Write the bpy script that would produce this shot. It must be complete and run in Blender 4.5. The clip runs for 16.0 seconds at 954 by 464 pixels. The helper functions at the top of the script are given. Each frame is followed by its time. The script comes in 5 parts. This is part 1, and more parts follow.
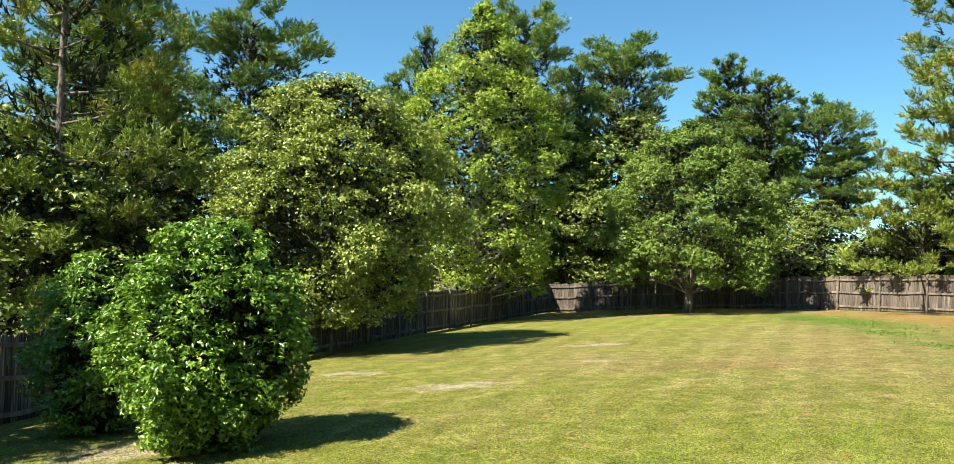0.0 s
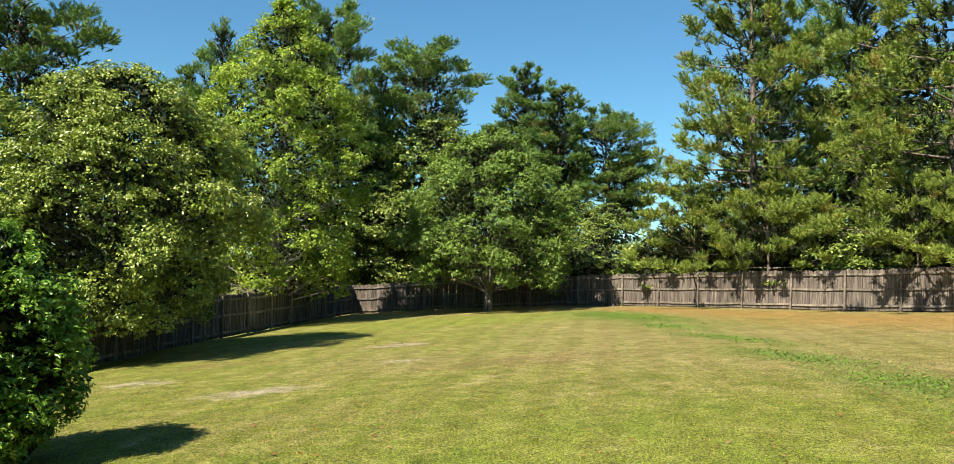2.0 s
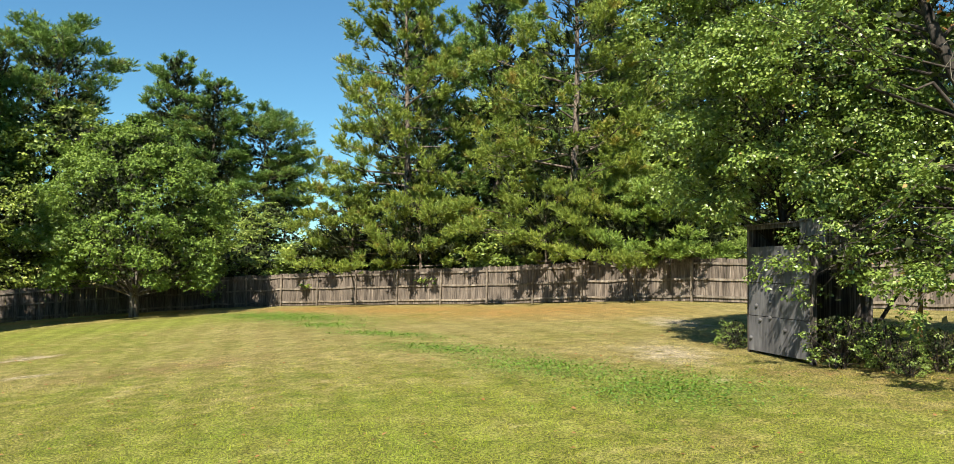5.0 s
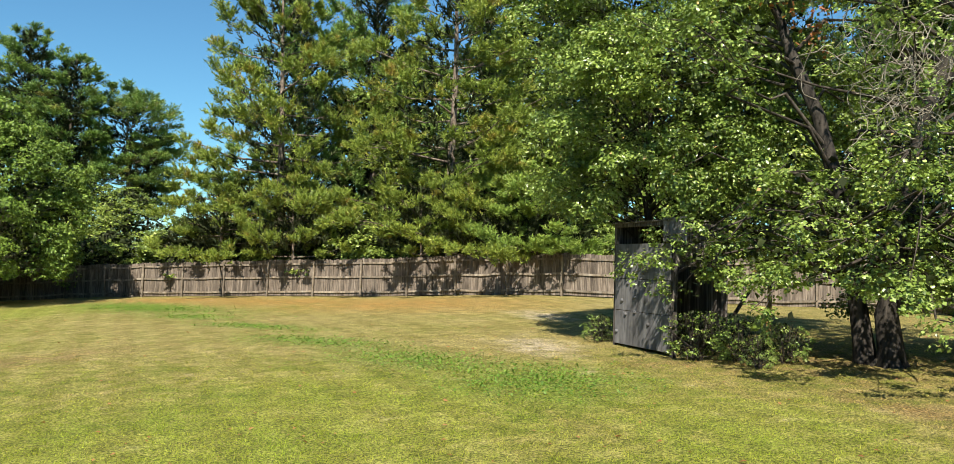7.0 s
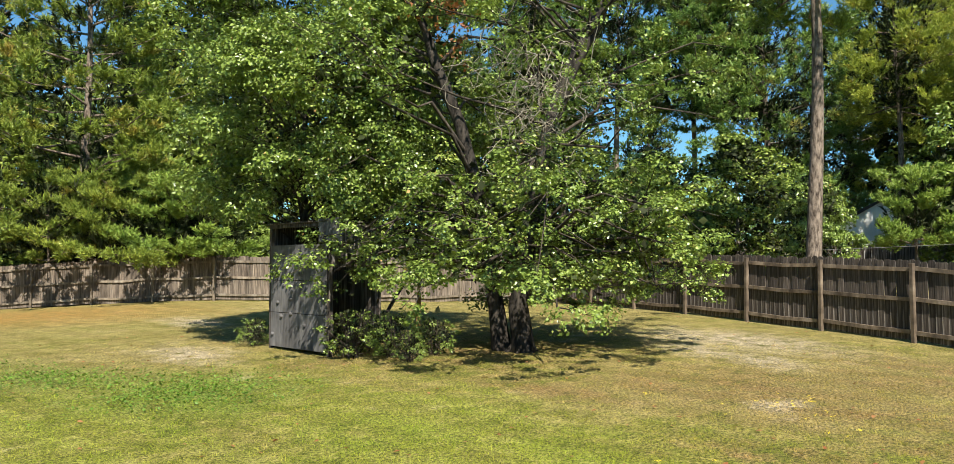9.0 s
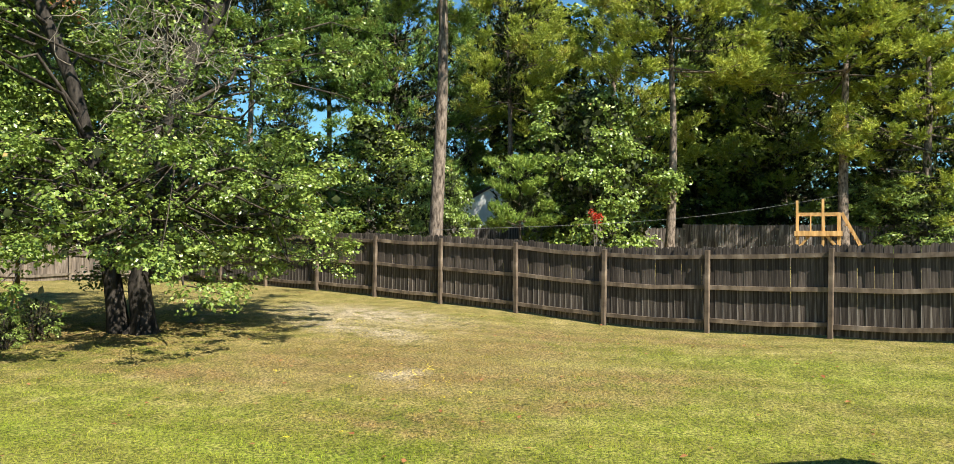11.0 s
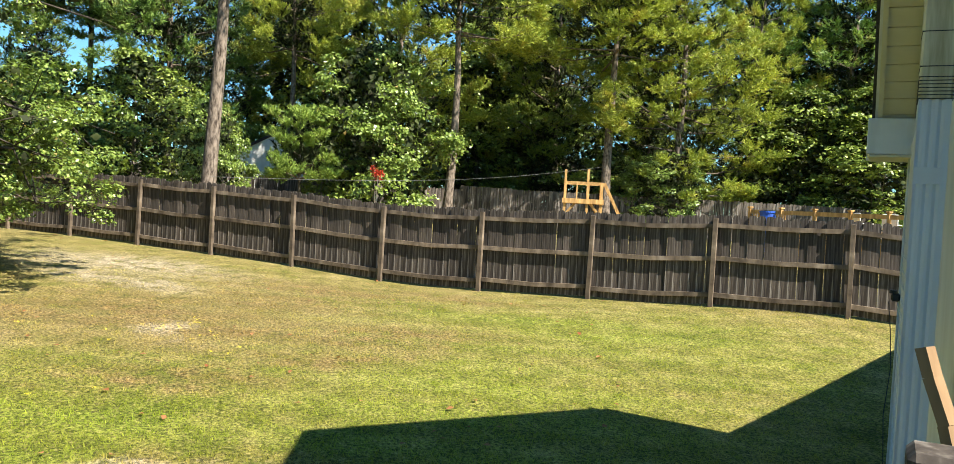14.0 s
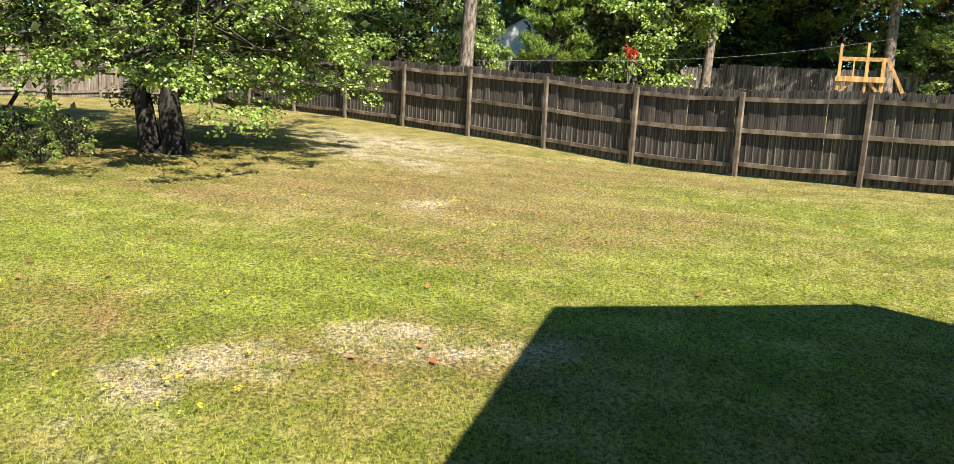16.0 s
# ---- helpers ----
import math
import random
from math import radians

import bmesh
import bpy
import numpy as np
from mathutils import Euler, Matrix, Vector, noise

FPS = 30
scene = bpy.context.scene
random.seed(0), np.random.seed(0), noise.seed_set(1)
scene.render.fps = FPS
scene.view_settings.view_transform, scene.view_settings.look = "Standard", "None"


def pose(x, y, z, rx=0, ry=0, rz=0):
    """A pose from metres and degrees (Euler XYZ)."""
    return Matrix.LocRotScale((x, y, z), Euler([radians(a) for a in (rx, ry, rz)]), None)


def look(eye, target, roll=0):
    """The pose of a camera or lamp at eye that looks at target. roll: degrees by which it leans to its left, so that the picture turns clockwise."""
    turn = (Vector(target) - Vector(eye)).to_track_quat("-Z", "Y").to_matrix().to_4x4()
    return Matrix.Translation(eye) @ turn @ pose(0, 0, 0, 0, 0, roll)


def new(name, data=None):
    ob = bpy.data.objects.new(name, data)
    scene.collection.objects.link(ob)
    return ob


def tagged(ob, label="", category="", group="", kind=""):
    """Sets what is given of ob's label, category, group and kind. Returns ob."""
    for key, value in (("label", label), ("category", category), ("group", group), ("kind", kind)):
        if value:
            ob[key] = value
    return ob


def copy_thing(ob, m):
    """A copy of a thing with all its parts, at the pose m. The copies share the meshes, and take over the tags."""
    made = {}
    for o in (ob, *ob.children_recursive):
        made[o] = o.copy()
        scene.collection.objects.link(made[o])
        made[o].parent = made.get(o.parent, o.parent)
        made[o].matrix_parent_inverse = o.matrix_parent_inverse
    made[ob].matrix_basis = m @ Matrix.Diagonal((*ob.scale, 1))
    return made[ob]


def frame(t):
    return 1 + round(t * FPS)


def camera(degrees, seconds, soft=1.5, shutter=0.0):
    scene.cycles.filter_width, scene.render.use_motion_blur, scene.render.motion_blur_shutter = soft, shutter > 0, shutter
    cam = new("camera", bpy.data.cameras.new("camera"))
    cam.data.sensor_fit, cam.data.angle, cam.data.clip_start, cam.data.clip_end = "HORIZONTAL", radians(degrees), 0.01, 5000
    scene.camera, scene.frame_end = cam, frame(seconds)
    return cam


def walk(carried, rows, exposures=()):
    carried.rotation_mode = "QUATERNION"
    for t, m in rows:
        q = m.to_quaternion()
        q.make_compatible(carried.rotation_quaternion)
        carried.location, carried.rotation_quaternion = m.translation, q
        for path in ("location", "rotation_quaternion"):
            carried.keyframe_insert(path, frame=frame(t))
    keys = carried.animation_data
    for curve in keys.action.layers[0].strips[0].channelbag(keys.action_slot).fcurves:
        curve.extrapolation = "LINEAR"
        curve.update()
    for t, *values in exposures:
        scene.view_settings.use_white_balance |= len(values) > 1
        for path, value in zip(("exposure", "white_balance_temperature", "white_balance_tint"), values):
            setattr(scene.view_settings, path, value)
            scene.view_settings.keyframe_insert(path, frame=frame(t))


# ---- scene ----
EYE = 2.8
cam = camera(60.0, 16.0, soft=0.45)
# seconds, yaw (left of +y), pitch, roll in degrees; the eye stays where it is and turns
ROWS = [
    (0.0, 0.14, 1.60, 1.77),
    (0.5, -3.46, 1.95, 1.64),
    (1.0, -6.29, 2.01, 1.47),
    (1.5, -10.12, 2.04, 1.35),
    (2.0, -13.46, 2.04, 1.39),
    (2.5, -16.82, 2.09, 1.43),
    (3.0, -21.36, 2.16, 1.37),
    (3.5, -25.30, 2.32, 1.13),
    (4.0, -29.26, 2.36, 0.92),
    (4.5, -33.20, 2.41, 0.77),
    (5.0, -36.79, 2.43, 0.64),
    (7.5, -49.70, 2.18, 1.08),
    (8.0, -56.23, 2.40, 0.16),
    (8.5, -63.72, 2.38, -0.00),
    (9.0, -68.99, 2.51, 0.08),
    (9.5, -74.03, 2.56, 0.85),
    (10.0, -81.00, 2.60, 0.69),
    (12.5, -105.90, -1.53, 1.97),
    (13.0, -107.39, -1.49, 2.57),
    (13.5, -108.69, -1.47, 3.34),
    (14.0, -109.32, -1.49, 3.38),
    (14.5, -109.04, -1.61, 3.05),
    (15.0, -105.72, -3.89, 2.90),
    (15.5, -98.59, -6.92, 2.59),
    (16.0, -92.49, -10.53, 2.76),
]


def turned(yaw, pitch, roll):
    a, b = radians(yaw), radians(pitch)
    eye = Vector((0, 0, EYE))
    return look(eye, eye + Vector((-math.sin(a) * math.cos(b), math.cos(a) * math.cos(b), math.sin(b))), roll)


walk(cam, [(t, turned(y, p, r)) for t, y, p, r in ROWS], [(0.0, 1.3), (0.6, 1.18), (3.0, 1.06), (10.0, 1.02), (12.3, 1.38), (16.0, 1.42)])

# ---- light ----
SUN_AZ, SUN_EL = 236.5, 49.0  # where the sun stands: degrees clockwise from +y, and above the horizon
SUN_DIR = Vector((math.sin(radians(SUN_AZ)) * math.cos(radians(SUN_EL)), math.cos(radians(SUN_AZ)) * math.cos(radians(SUN_EL)), math.sin(radians(SUN_EL))))
world = bpy.data.worlds.new("world")
scene.world = world
world.use_nodes = True
wn = world.node_tree.nodes
sky = wn.new("ShaderNodeTexSky")
sky.sky_type = "NISHITA"
sky.sun_disc = False
sky.sun_elevation = radians(SUN_EL)
sky.sun_rotation = radians(SUN_AZ)
sky.air_density, sky.dust_density, sky.ozone_density = 1.0, 0.0, 3.0
wn["Background"].inputs["Strength"].default_value = 0.052
deep = wn.new("ShaderNodeMix")
deep.data_type, deep.blend_type = "RGBA", "MULTIPLY"
deep.inputs["Factor"].default_value, deep.inputs["B"].default_value = 1.0, (0.74, 1.2, 1.3, 1)
world.node_tree.links.new(sky.outputs[0], deep.inputs["A"])
world.node_tree.links.new(deep.outputs["Result"], wn["Background"].inputs["Color"])
sun_data = bpy.data.lights.new("sun", "SUN")
sun_data.energy, sun_data.angle, sun_data.color = 5.0, radians(0.53), (1.0, 0.93, 0.8)
sun = new("sun", sun_data)
sun.matrix_world = look(SUN_DIR * 60, (0, 0, 0))
scene.view_settings.exposure = 0.92


# ---- materials ----
def mat(name):
    m = bpy.data.materials.new(name)
    m.use_nodes = True
    nt = m.node_tree
    return m, nt, nt.nodes["Principled BSDF"]


def add(nt, kind, **sets):
    node = nt.nodes.new(kind)
    for key, value in sets.items():
        if key in node.inputs:
            node.inputs[key].default_value = value
    return node


def ramp(nt, fac, stops):
    r = nt.nodes.new("ShaderNodeValToRGB")
    els = r.color_ramp.elements
    while len(els) < len(stops):
        els.new(0.5)
    for e, (p, c) in zip(els, stops):
        e.position, e.color = p, (*c, 1)
    nt.links.new(fac, r.inputs[0])
    return r.outputs[0]


def mixc(nt, fac, a, b, mode="MIX"):
    n = nt.nodes.new("ShaderNodeMix")
    n.data_type, n.blend_type = "RGBA", mode
    for sock, v in ((n.inputs["Factor"], fac), (n.inputs["A"], a), (n.inputs["B"], b)):
        if isinstance(v, (int, float)):
            sock.default_value = v
        elif isinstance(v, tuple):
            sock.default_value = (*v, 1)
        else:
            nt.links.new(v, sock)
    return n.outputs["Result"]


def noise_tex(nt, scale, detail=4.0, coord="Object", stretch=None, rough=0.55):
    tc = nt.nodes.new("ShaderNodeTexCoord")
    n = add(nt, "ShaderNodeTexNoise", Scale=scale, Detail=detail, Roughness=rough)
    if stretch:
        mp = nt.nodes.new("ShaderNodeMapping")
        mp.inputs["Scale"].default_value = stretch
        nt.links.new(tc.outputs[coord], mp.inputs[0])
        nt.links.new(mp.outputs[0], n.inputs["Vector"])
    else:
        nt.links.new(tc.outputs[coord], n.inputs["Vector"])
    return n.outputs["Fac"]


def bump(nt, bsdf, height, strength=0.4, distance=0.02):
    b = add(nt, "ShaderNodeBump", Strength=strength, Distance=distance)
    nt.links.new(height, b.inputs["Height"])
    nt.links.new(b.outputs[0], bsdf.inputs["Normal"])


def math2(nt, op, a, b):
    m = nt.nodes.new("ShaderNodeMath")
    m.operation = op
    for sock, v in zip(m.inputs, (a, b)):
        if isinstance(v, (int, float)):
            sock.default_value = v
        else:
            nt.links.new(v, sock)
    return m.outputs[0]


def leaf_mat(name, stops, rough=0.45, through_light=0.3, spec=0.3, blotch=0.5):
    """Leaves: colour by leaf, paler and darker sprays, some light through the blade."""
    m, nt, p = mat(name)
    g = nt.nodes.new("ShaderNodeNewGeometry")
    col = ramp(nt, g.outputs["Random Per Island"], stops)
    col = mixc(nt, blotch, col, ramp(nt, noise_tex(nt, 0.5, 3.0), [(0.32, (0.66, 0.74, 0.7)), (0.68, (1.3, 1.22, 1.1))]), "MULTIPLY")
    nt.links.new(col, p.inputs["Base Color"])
    p.inputs["Roughness"].default_value = rough
    p.inputs["Specular IOR Level"].default_value = spec
    tr = nt.nodes.new("ShaderNodeBsdfTranslucent")
    nt.links.new(mixc(nt, 0.7, col, (1.0, 1.1, 0.35), "MULTIPLY"), tr.inputs["Color"])
    mx = nt.nodes.new("ShaderNodeMixShader")
    mx.inputs[0].default_value = through_light
    nt.links.new(p.outputs[0], mx.inputs[1])
    nt.links.new(tr.outputs[0], mx.inputs[2])
    nt.links.new(mx.outputs[0], nt.nodes["Material Output"].inputs["Surface"])
    return m


def wood_mat(name, stops, grain=(30.0, 30.0, 1.6), rough=0.85, per_object=0.5):
    """Weathered boards: long grain along z, a tone of its own for each board."""
    m, nt, p = mat(name)
    oi = nt.nodes.new("ShaderNodeObjectInfo")
    g = nt.nodes.new("ShaderNodeNewGeometry")
    gr = noise_tex(nt, 1.0, 6.0, "Object", grain)
    blot = noise_tex(nt, 1.0, 4.0, "Object", (7.0, 7.0, 0.8))
    col = ramp(nt, gr, stops)
    rnd = nt.nodes.new("ShaderNodeMath")
    rnd.operation = "ADD"
    nt.links.new(oi.outputs["Random"], rnd.inputs[0])
    nt.links.new(g.outputs["Random Per Island"], rnd.inputs[1])
    fr = nt.nodes.new("ShaderNodeMath")
    fr.operation = "FRACT"
    nt.links.new(rnd.outputs[0], fr.inputs[0])
    col = mixc(nt, per_object, col, ramp(nt, fr.outputs[0], [(0.0, (0.55, 0.52, 0.5)), (0.5, (1.0, 0.97, 0.94)), (1.0, (1.5, 1.42, 1.35))]), "MULTIPLY")
    col = mixc(nt, 0.5, col, ramp(nt, blot, [(0.36, (0.35, 0.33, 0.32)), (0.5, (0.95, 0.94, 0.92)), (0.66, (1.45, 1.45, 1.45))]), "MULTIPLY")
    nt.links.new(col, p.inputs["Base Color"])
    p.inputs["Roughness"].default_value = rough
    p.inputs["Specular IOR Level"].default_value = 0.25
    bump(nt, p, gr, 0.5, 0.006)
    return m


def bark_mat(name, dark, light, scale=(9.0, 9.0, 2.2)):
    m, nt, p = mat(name)
    n = noise_tex(nt, 1.0, 6.0, "Object", scale, 0.65)
    nt.links.new(ramp(nt, n, [(0.35, dark), (0.62, light)]), p.inputs["Base Color"])
    p.inputs["Roughness"].default_value = 0.95
    p.inputs["Specular IOR Level"].default_value = 0.15
    bump(nt, p, n, 0.9, 0.04)
    return m


def needle_mat(name, dark, mid, light, brown=0.5, through_light=0.08):
    """Pine needles: green by needle, paler and browned in whole clumps."""
    m, nt, p = mat(name)
    g = nt.nodes.new("ShaderNodeNewGeometry")
    col = ramp(nt, g.outputs["Random Per Island"], [(0.0, dark), (0.5, mid), (1.0, light)])
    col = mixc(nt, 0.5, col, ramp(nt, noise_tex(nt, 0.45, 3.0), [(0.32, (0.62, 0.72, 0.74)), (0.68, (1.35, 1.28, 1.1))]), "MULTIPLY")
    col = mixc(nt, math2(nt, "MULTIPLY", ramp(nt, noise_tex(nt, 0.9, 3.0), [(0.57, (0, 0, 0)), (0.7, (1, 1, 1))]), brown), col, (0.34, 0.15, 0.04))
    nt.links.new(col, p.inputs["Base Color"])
    p.inputs["Roughness"].default_value = 0.4
    p.inputs["Specular IOR Level"].default_value = 0.25
    tr = nt.nodes.new("ShaderNodeBsdfTranslucent")
    nt.links.new(mixc(nt, 0.6, col, (1.0, 1.05, 0.4), "MULTIPLY"), tr.inputs["Color"])
    mx = nt.nodes.new("ShaderNodeMixShader")
    mx.inputs[0].default_value = through_light
    nt.links.new(p.outputs[0], mx.inputs[1])
    nt.links.new(tr.outputs[0], mx.inputs[2])
    nt.links.new(mx.outputs[0], nt.nodes["Material Output"].inputs["Surface"])
    return m


PINE_BARK = bark_mat("pine_bark", (0.038, 0.028, 0.022), (0.270, 0.217, 0.173), (14.0, 14.0, 4.0))
DARK_BARK = bark_mat("dark_bark", (0.02, 0.016, 0.013), (0.09, 0.075, 0.06))
OAK_BARK = bark_mat("oak_bark", (0.010, 0.009, 0.008), (0.066, 0.057, 0.048), (7.0, 7.0, 2.5))
GREY_BARK = bark_mat("grey_bark", (0.06, 0.05, 0.042), (0.27, 0.24, 0.2))
PALE_BARK = bark_mat("pale_bark", (0.2, 0.18, 0.15), (0.5, 0.47, 0.42), (5.0, 5.0, 7.0))
PINE_GREEN = needle_mat("pine_needles", (0.085, 0.153, 0.038), (0.149, 0.245, 0.054), (0.255, 0.362, 0.080), 0.4)
PINE_YELLOW = needle_mat("pine_needles_olive", (0.109, 0.159, 0.029), (0.199, 0.264, 0.046), (0.343, 0.397, 0.069), 0.5, 0.12)
PINE_FRESH = needle_mat("pine_needles_fresh", (0.115, 0.196, 0.034), (0.218, 0.310, 0.057), (0.322, 0.414, 0.092), 0.05)
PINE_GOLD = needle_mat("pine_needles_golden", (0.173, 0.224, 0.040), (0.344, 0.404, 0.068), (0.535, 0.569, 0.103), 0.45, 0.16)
# near-black green: the shade between boughs is put into this foliage's colour
INNER_SHADE_GROWTH = leaf_mat("shade_dark_inner_leaves", [(0.0, (0.02, 0.022, 0.012)), (0.6, (0.035, 0.046, 0.018)), (1.0, (0.06, 0.075, 0.028))], 0.6, 0.0, 0.1)
# palest stops of gum, oak and woodland leaves paint glossy glints on a few
GUM_LEAF = leaf_mat("sweetgum_leaves", [(0.0, (0.147, 0.194, 0.031)), (0.5, (0.235, 0.294, 0.047)), (0.9, (0.351, 0.409, 0.083)), (1.0, (0.617, 0.649, 0.222))], 0.36, 0.16, 0.4)
TULIP_LEAF = leaf_mat("tulip_tree_leaves", [(0.0, (0.168, 0.246, 0.036)), (0.6, (0.285, 0.389, 0.052)), (0.93, (0.402, 0.504, 0.068)), (1.0, (0.597, 0.606, 0.082))], 0.45, 0.22, 0.25)
MAPLE_LEAF = leaf_mat("maple_leaves", [(0.0, (0.093, 0.150, 0.025)), (0.6, (0.151, 0.233, 0.037)), (1.0, (0.244, 0.340, 0.062))], 0.45, 0.15, 0.3)
OAK_LEAF = leaf_mat("oak_leaves", [(0.0, (0.087, 0.134, 0.026)), (0.5, (0.173, 0.246, 0.044)), (0.9, (0.259, 0.342, 0.078)), (0.992, (0.432, 0.522, 0.173)), (1.0, (0.575, 0.298, 0.138))], 0.3, 0.18, 0.5)
WOOD_LEAF = leaf_mat("woodland_leaves", [(0.0, (0.089, 0.130, 0.023)), (0.55, (0.170, 0.230, 0.041)), (0.9, (0.282, 0.355, 0.066)), (1.0, (0.474, 0.519, 0.148))], 0.38, 0.16, 0.35)
BUSH_LEAF = leaf_mat("bush_leaves", [(0.0, (0.080, 0.165, 0.020)), (0.5, (0.159, 0.290, 0.030)), (0.9, (0.264, 0.424, 0.050)), (1.0, (0.493, 0.596, 0.099))], 0.28, 0.22, 0.5)
RUST_LEAF = leaf_mat("rust_leaves", [(0.0, (0.3, 0.1, 0.04)), (1.0, (0.42, 0.2, 0.09))], 0.5, 0.3)
RED_LEAF = leaf_mat("red_leaves", [(0.0, (0.4, 0.03, 0.02)), (1.0, (0.6, 0.06, 0.03))], 0.5, 0.3)
CLOVER_LEAF = leaf_mat("clover_leaves", [(0.0, (0.08, 0.17, 0.02)), (1.0, (0.2, 0.32, 0.05))], 0.5, 0.3)
DEAD_TWIG = bark_mat("dead_twigs", (0.14, 0.12, 0.09), (0.34, 0.31, 0.25))
FENCE_GREY = wood_mat("weathered_fence_wood", [(0.3, (0.046, 0.038, 0.030)), (0.5, (0.134, 0.111, 0.091)), (0.72, (0.248, 0.217, 0.181))], (30.0, 30.0, 1.6), 0.85, 0.7)
FENCE_BROWN = wood_mat("brown_weathered_fence_wood", [(0.3, (0.027, 0.022, 0.020)), (0.5, (0.098, 0.085, 0.075)), (0.7, (0.295, 0.276, 0.254))], (26.0, 26.0, 1.2), 0.85, 0.8)
RAIL_WOOD = wood_mat("weathered_rail_wood", [(0.3, (0.108, 0.088, 0.065)), (0.55, (0.211, 0.180, 0.142)), (0.75, (0.306, 0.279, 0.234))], (3.0, 3.0, 3.0))
DARK_RAIL = wood_mat("brown_weathered_rail_wood", [(0.3, (0.081, 0.063, 0.048)), (0.55, (0.196, 0.155, 0.115)), (0.75, (0.333, 0.276, 0.218))], (3.0, 3.0, 3.0))
CHAIR_WOOD = wood_mat("weathered_chair_wood", [(0.3, (0.16, 0.1, 0.055)), (0.55, (0.27, 0.18, 0.1)), (0.75, (0.38, 0.28, 0.18))], (12.0, 12.0, 2.0), 0.7, 0.2)
PLYWOOD = wood_mat("grey_plywood", [(0.3, (0.077, 0.076, 0.079)), (0.55, (0.135, 0.134, 0.137)), (0.75, (0.189, 0.187, 0.187))], (6.0, 6.0, 2.0), 0.9, 0.2)
NEW_WOOD = wood_mat("new_pine_lumber", [(0.3, (0.394, 0.216, 0.075)), (0.55, (0.516, 0.311, 0.120)), (0.75, (0.619, 0.405, 0.180))], (12.0, 12.0, 2.0), 0.7, 0.25)


# bare, sandy or clover places on the lawn: x, y, radius across and along, turn in degrees
BARE = [(6.4, -0.3, 0.6, 0.3, 90), (6.6, 0.5, 0.45, 0.25, 60), (5.5, 2.1, 0.6, 0.35, 0), (6.0, 1.5, 0.4, 0.3, 0), (12.3, 0.2, 0.5, 0.3, 0), (17.6, 1.9, 1.2, 0.7, 40), (19.4, 1.3, 2.2, 1.1, 50), (16.3, 0.7, 0.9, 0.5, 40), (3.4, 21.7, 0.45, 0.2, 0), (3.8, 26.2, 0.8, 0.3, 0), (14.5, 12.2, 1.5, 0.7, 60),
        (20.4, 16.9, 1.6, 0.6, 60), (-5.3, 12.6, 0.9, 0.5, 0), (-0.5, 18.0, 1.0, 0.4, 0), (-3.1, 21.0, 0.6, 0.4, 0)]
CLOVER = [(14.6, 33.0, 1.5, 5.0, 0), (13.4, 26.8, 0.7, 2.0, 10), (12.8, 22.0, 0.6, 2.4, 10), (11.8, 17.0, 0.8, 2.4, 8), (11.3, 12.6, 1.0, 2.2, 5), (11.0, 9.2, 1.6, 1.6, 0), (5.2, 3.6, 0.7, 0.5, 0)]
LUSH = [(8.4, 1.6, 2.0, 2.2, 0), (11.5, -6.5, 3.5, 2.0, 45), (9.2, -3.2, 3.0, 2.2, 0), (9.2, 4.6, 2.2, 1.5, 0), (3.5, 9.0, 5.0, 3.0, 0), (8.0, 36.0, 5.0, 3.0, 0)]
DRY = [(15.5, -0.8, 4.0, 4.2, 0), (15.0, -5.0, 3.0, 1.4, 60), (19.0, 22.0, 6.0, 7.0, 0), (5.5, 21.0, 3.5, 2.0, 0), (13.5, 13.5, 3.0, 3.0, 0)]
BROWN = [(6.2, 0.3, 1.5, 0.7, 90), (16.8, 6.2, 3.0, 2.4, 0), (13.4, 0.6, 2.2, 1.6, 30), (11.6, -2.6, 1.8, 0.7, 100), (16.2, -2.4, 2.0, 0.9, 50), (9.6, 0.4, 1.2, 0.6, 80), (6.9, 3.0, 1.0, 0.6, 30), (12.6, 3.6, 1.6, 0.6, 60), (12.0, -0.6, 1.9, 0.7, 95), (14.6, -1.6, 1.4, 0.8, 60), (10.4, -1.9, 1.3, 0.35, 100), (13.5, 2.2, 1.2, 0.6, 60), (6.1, 19.8, 2.2, 0.7, 0), (3.9, 26.0, 1.8, 0.6, 0), (-1.4, 24.0, 1.2, 0.5, 0), (15.4, -5.0, 1.6, 0.5, 40), (14.2, 8.6, 1.2, 0.5, 0)]
NEEDLES = [(18.5, 36.5, 1.7, 4.5, 24), (7.4, 48.4, 4.0, 0.9, -18), (13.5, 46.3, 3.0, 0.7, -18), (19.6, 31.0, 2.4, 5.0, 20), (21.0, 25.0, 3.0, 5.0, 20), (9.0, 47.5, 3.5, 1.4, -15)]


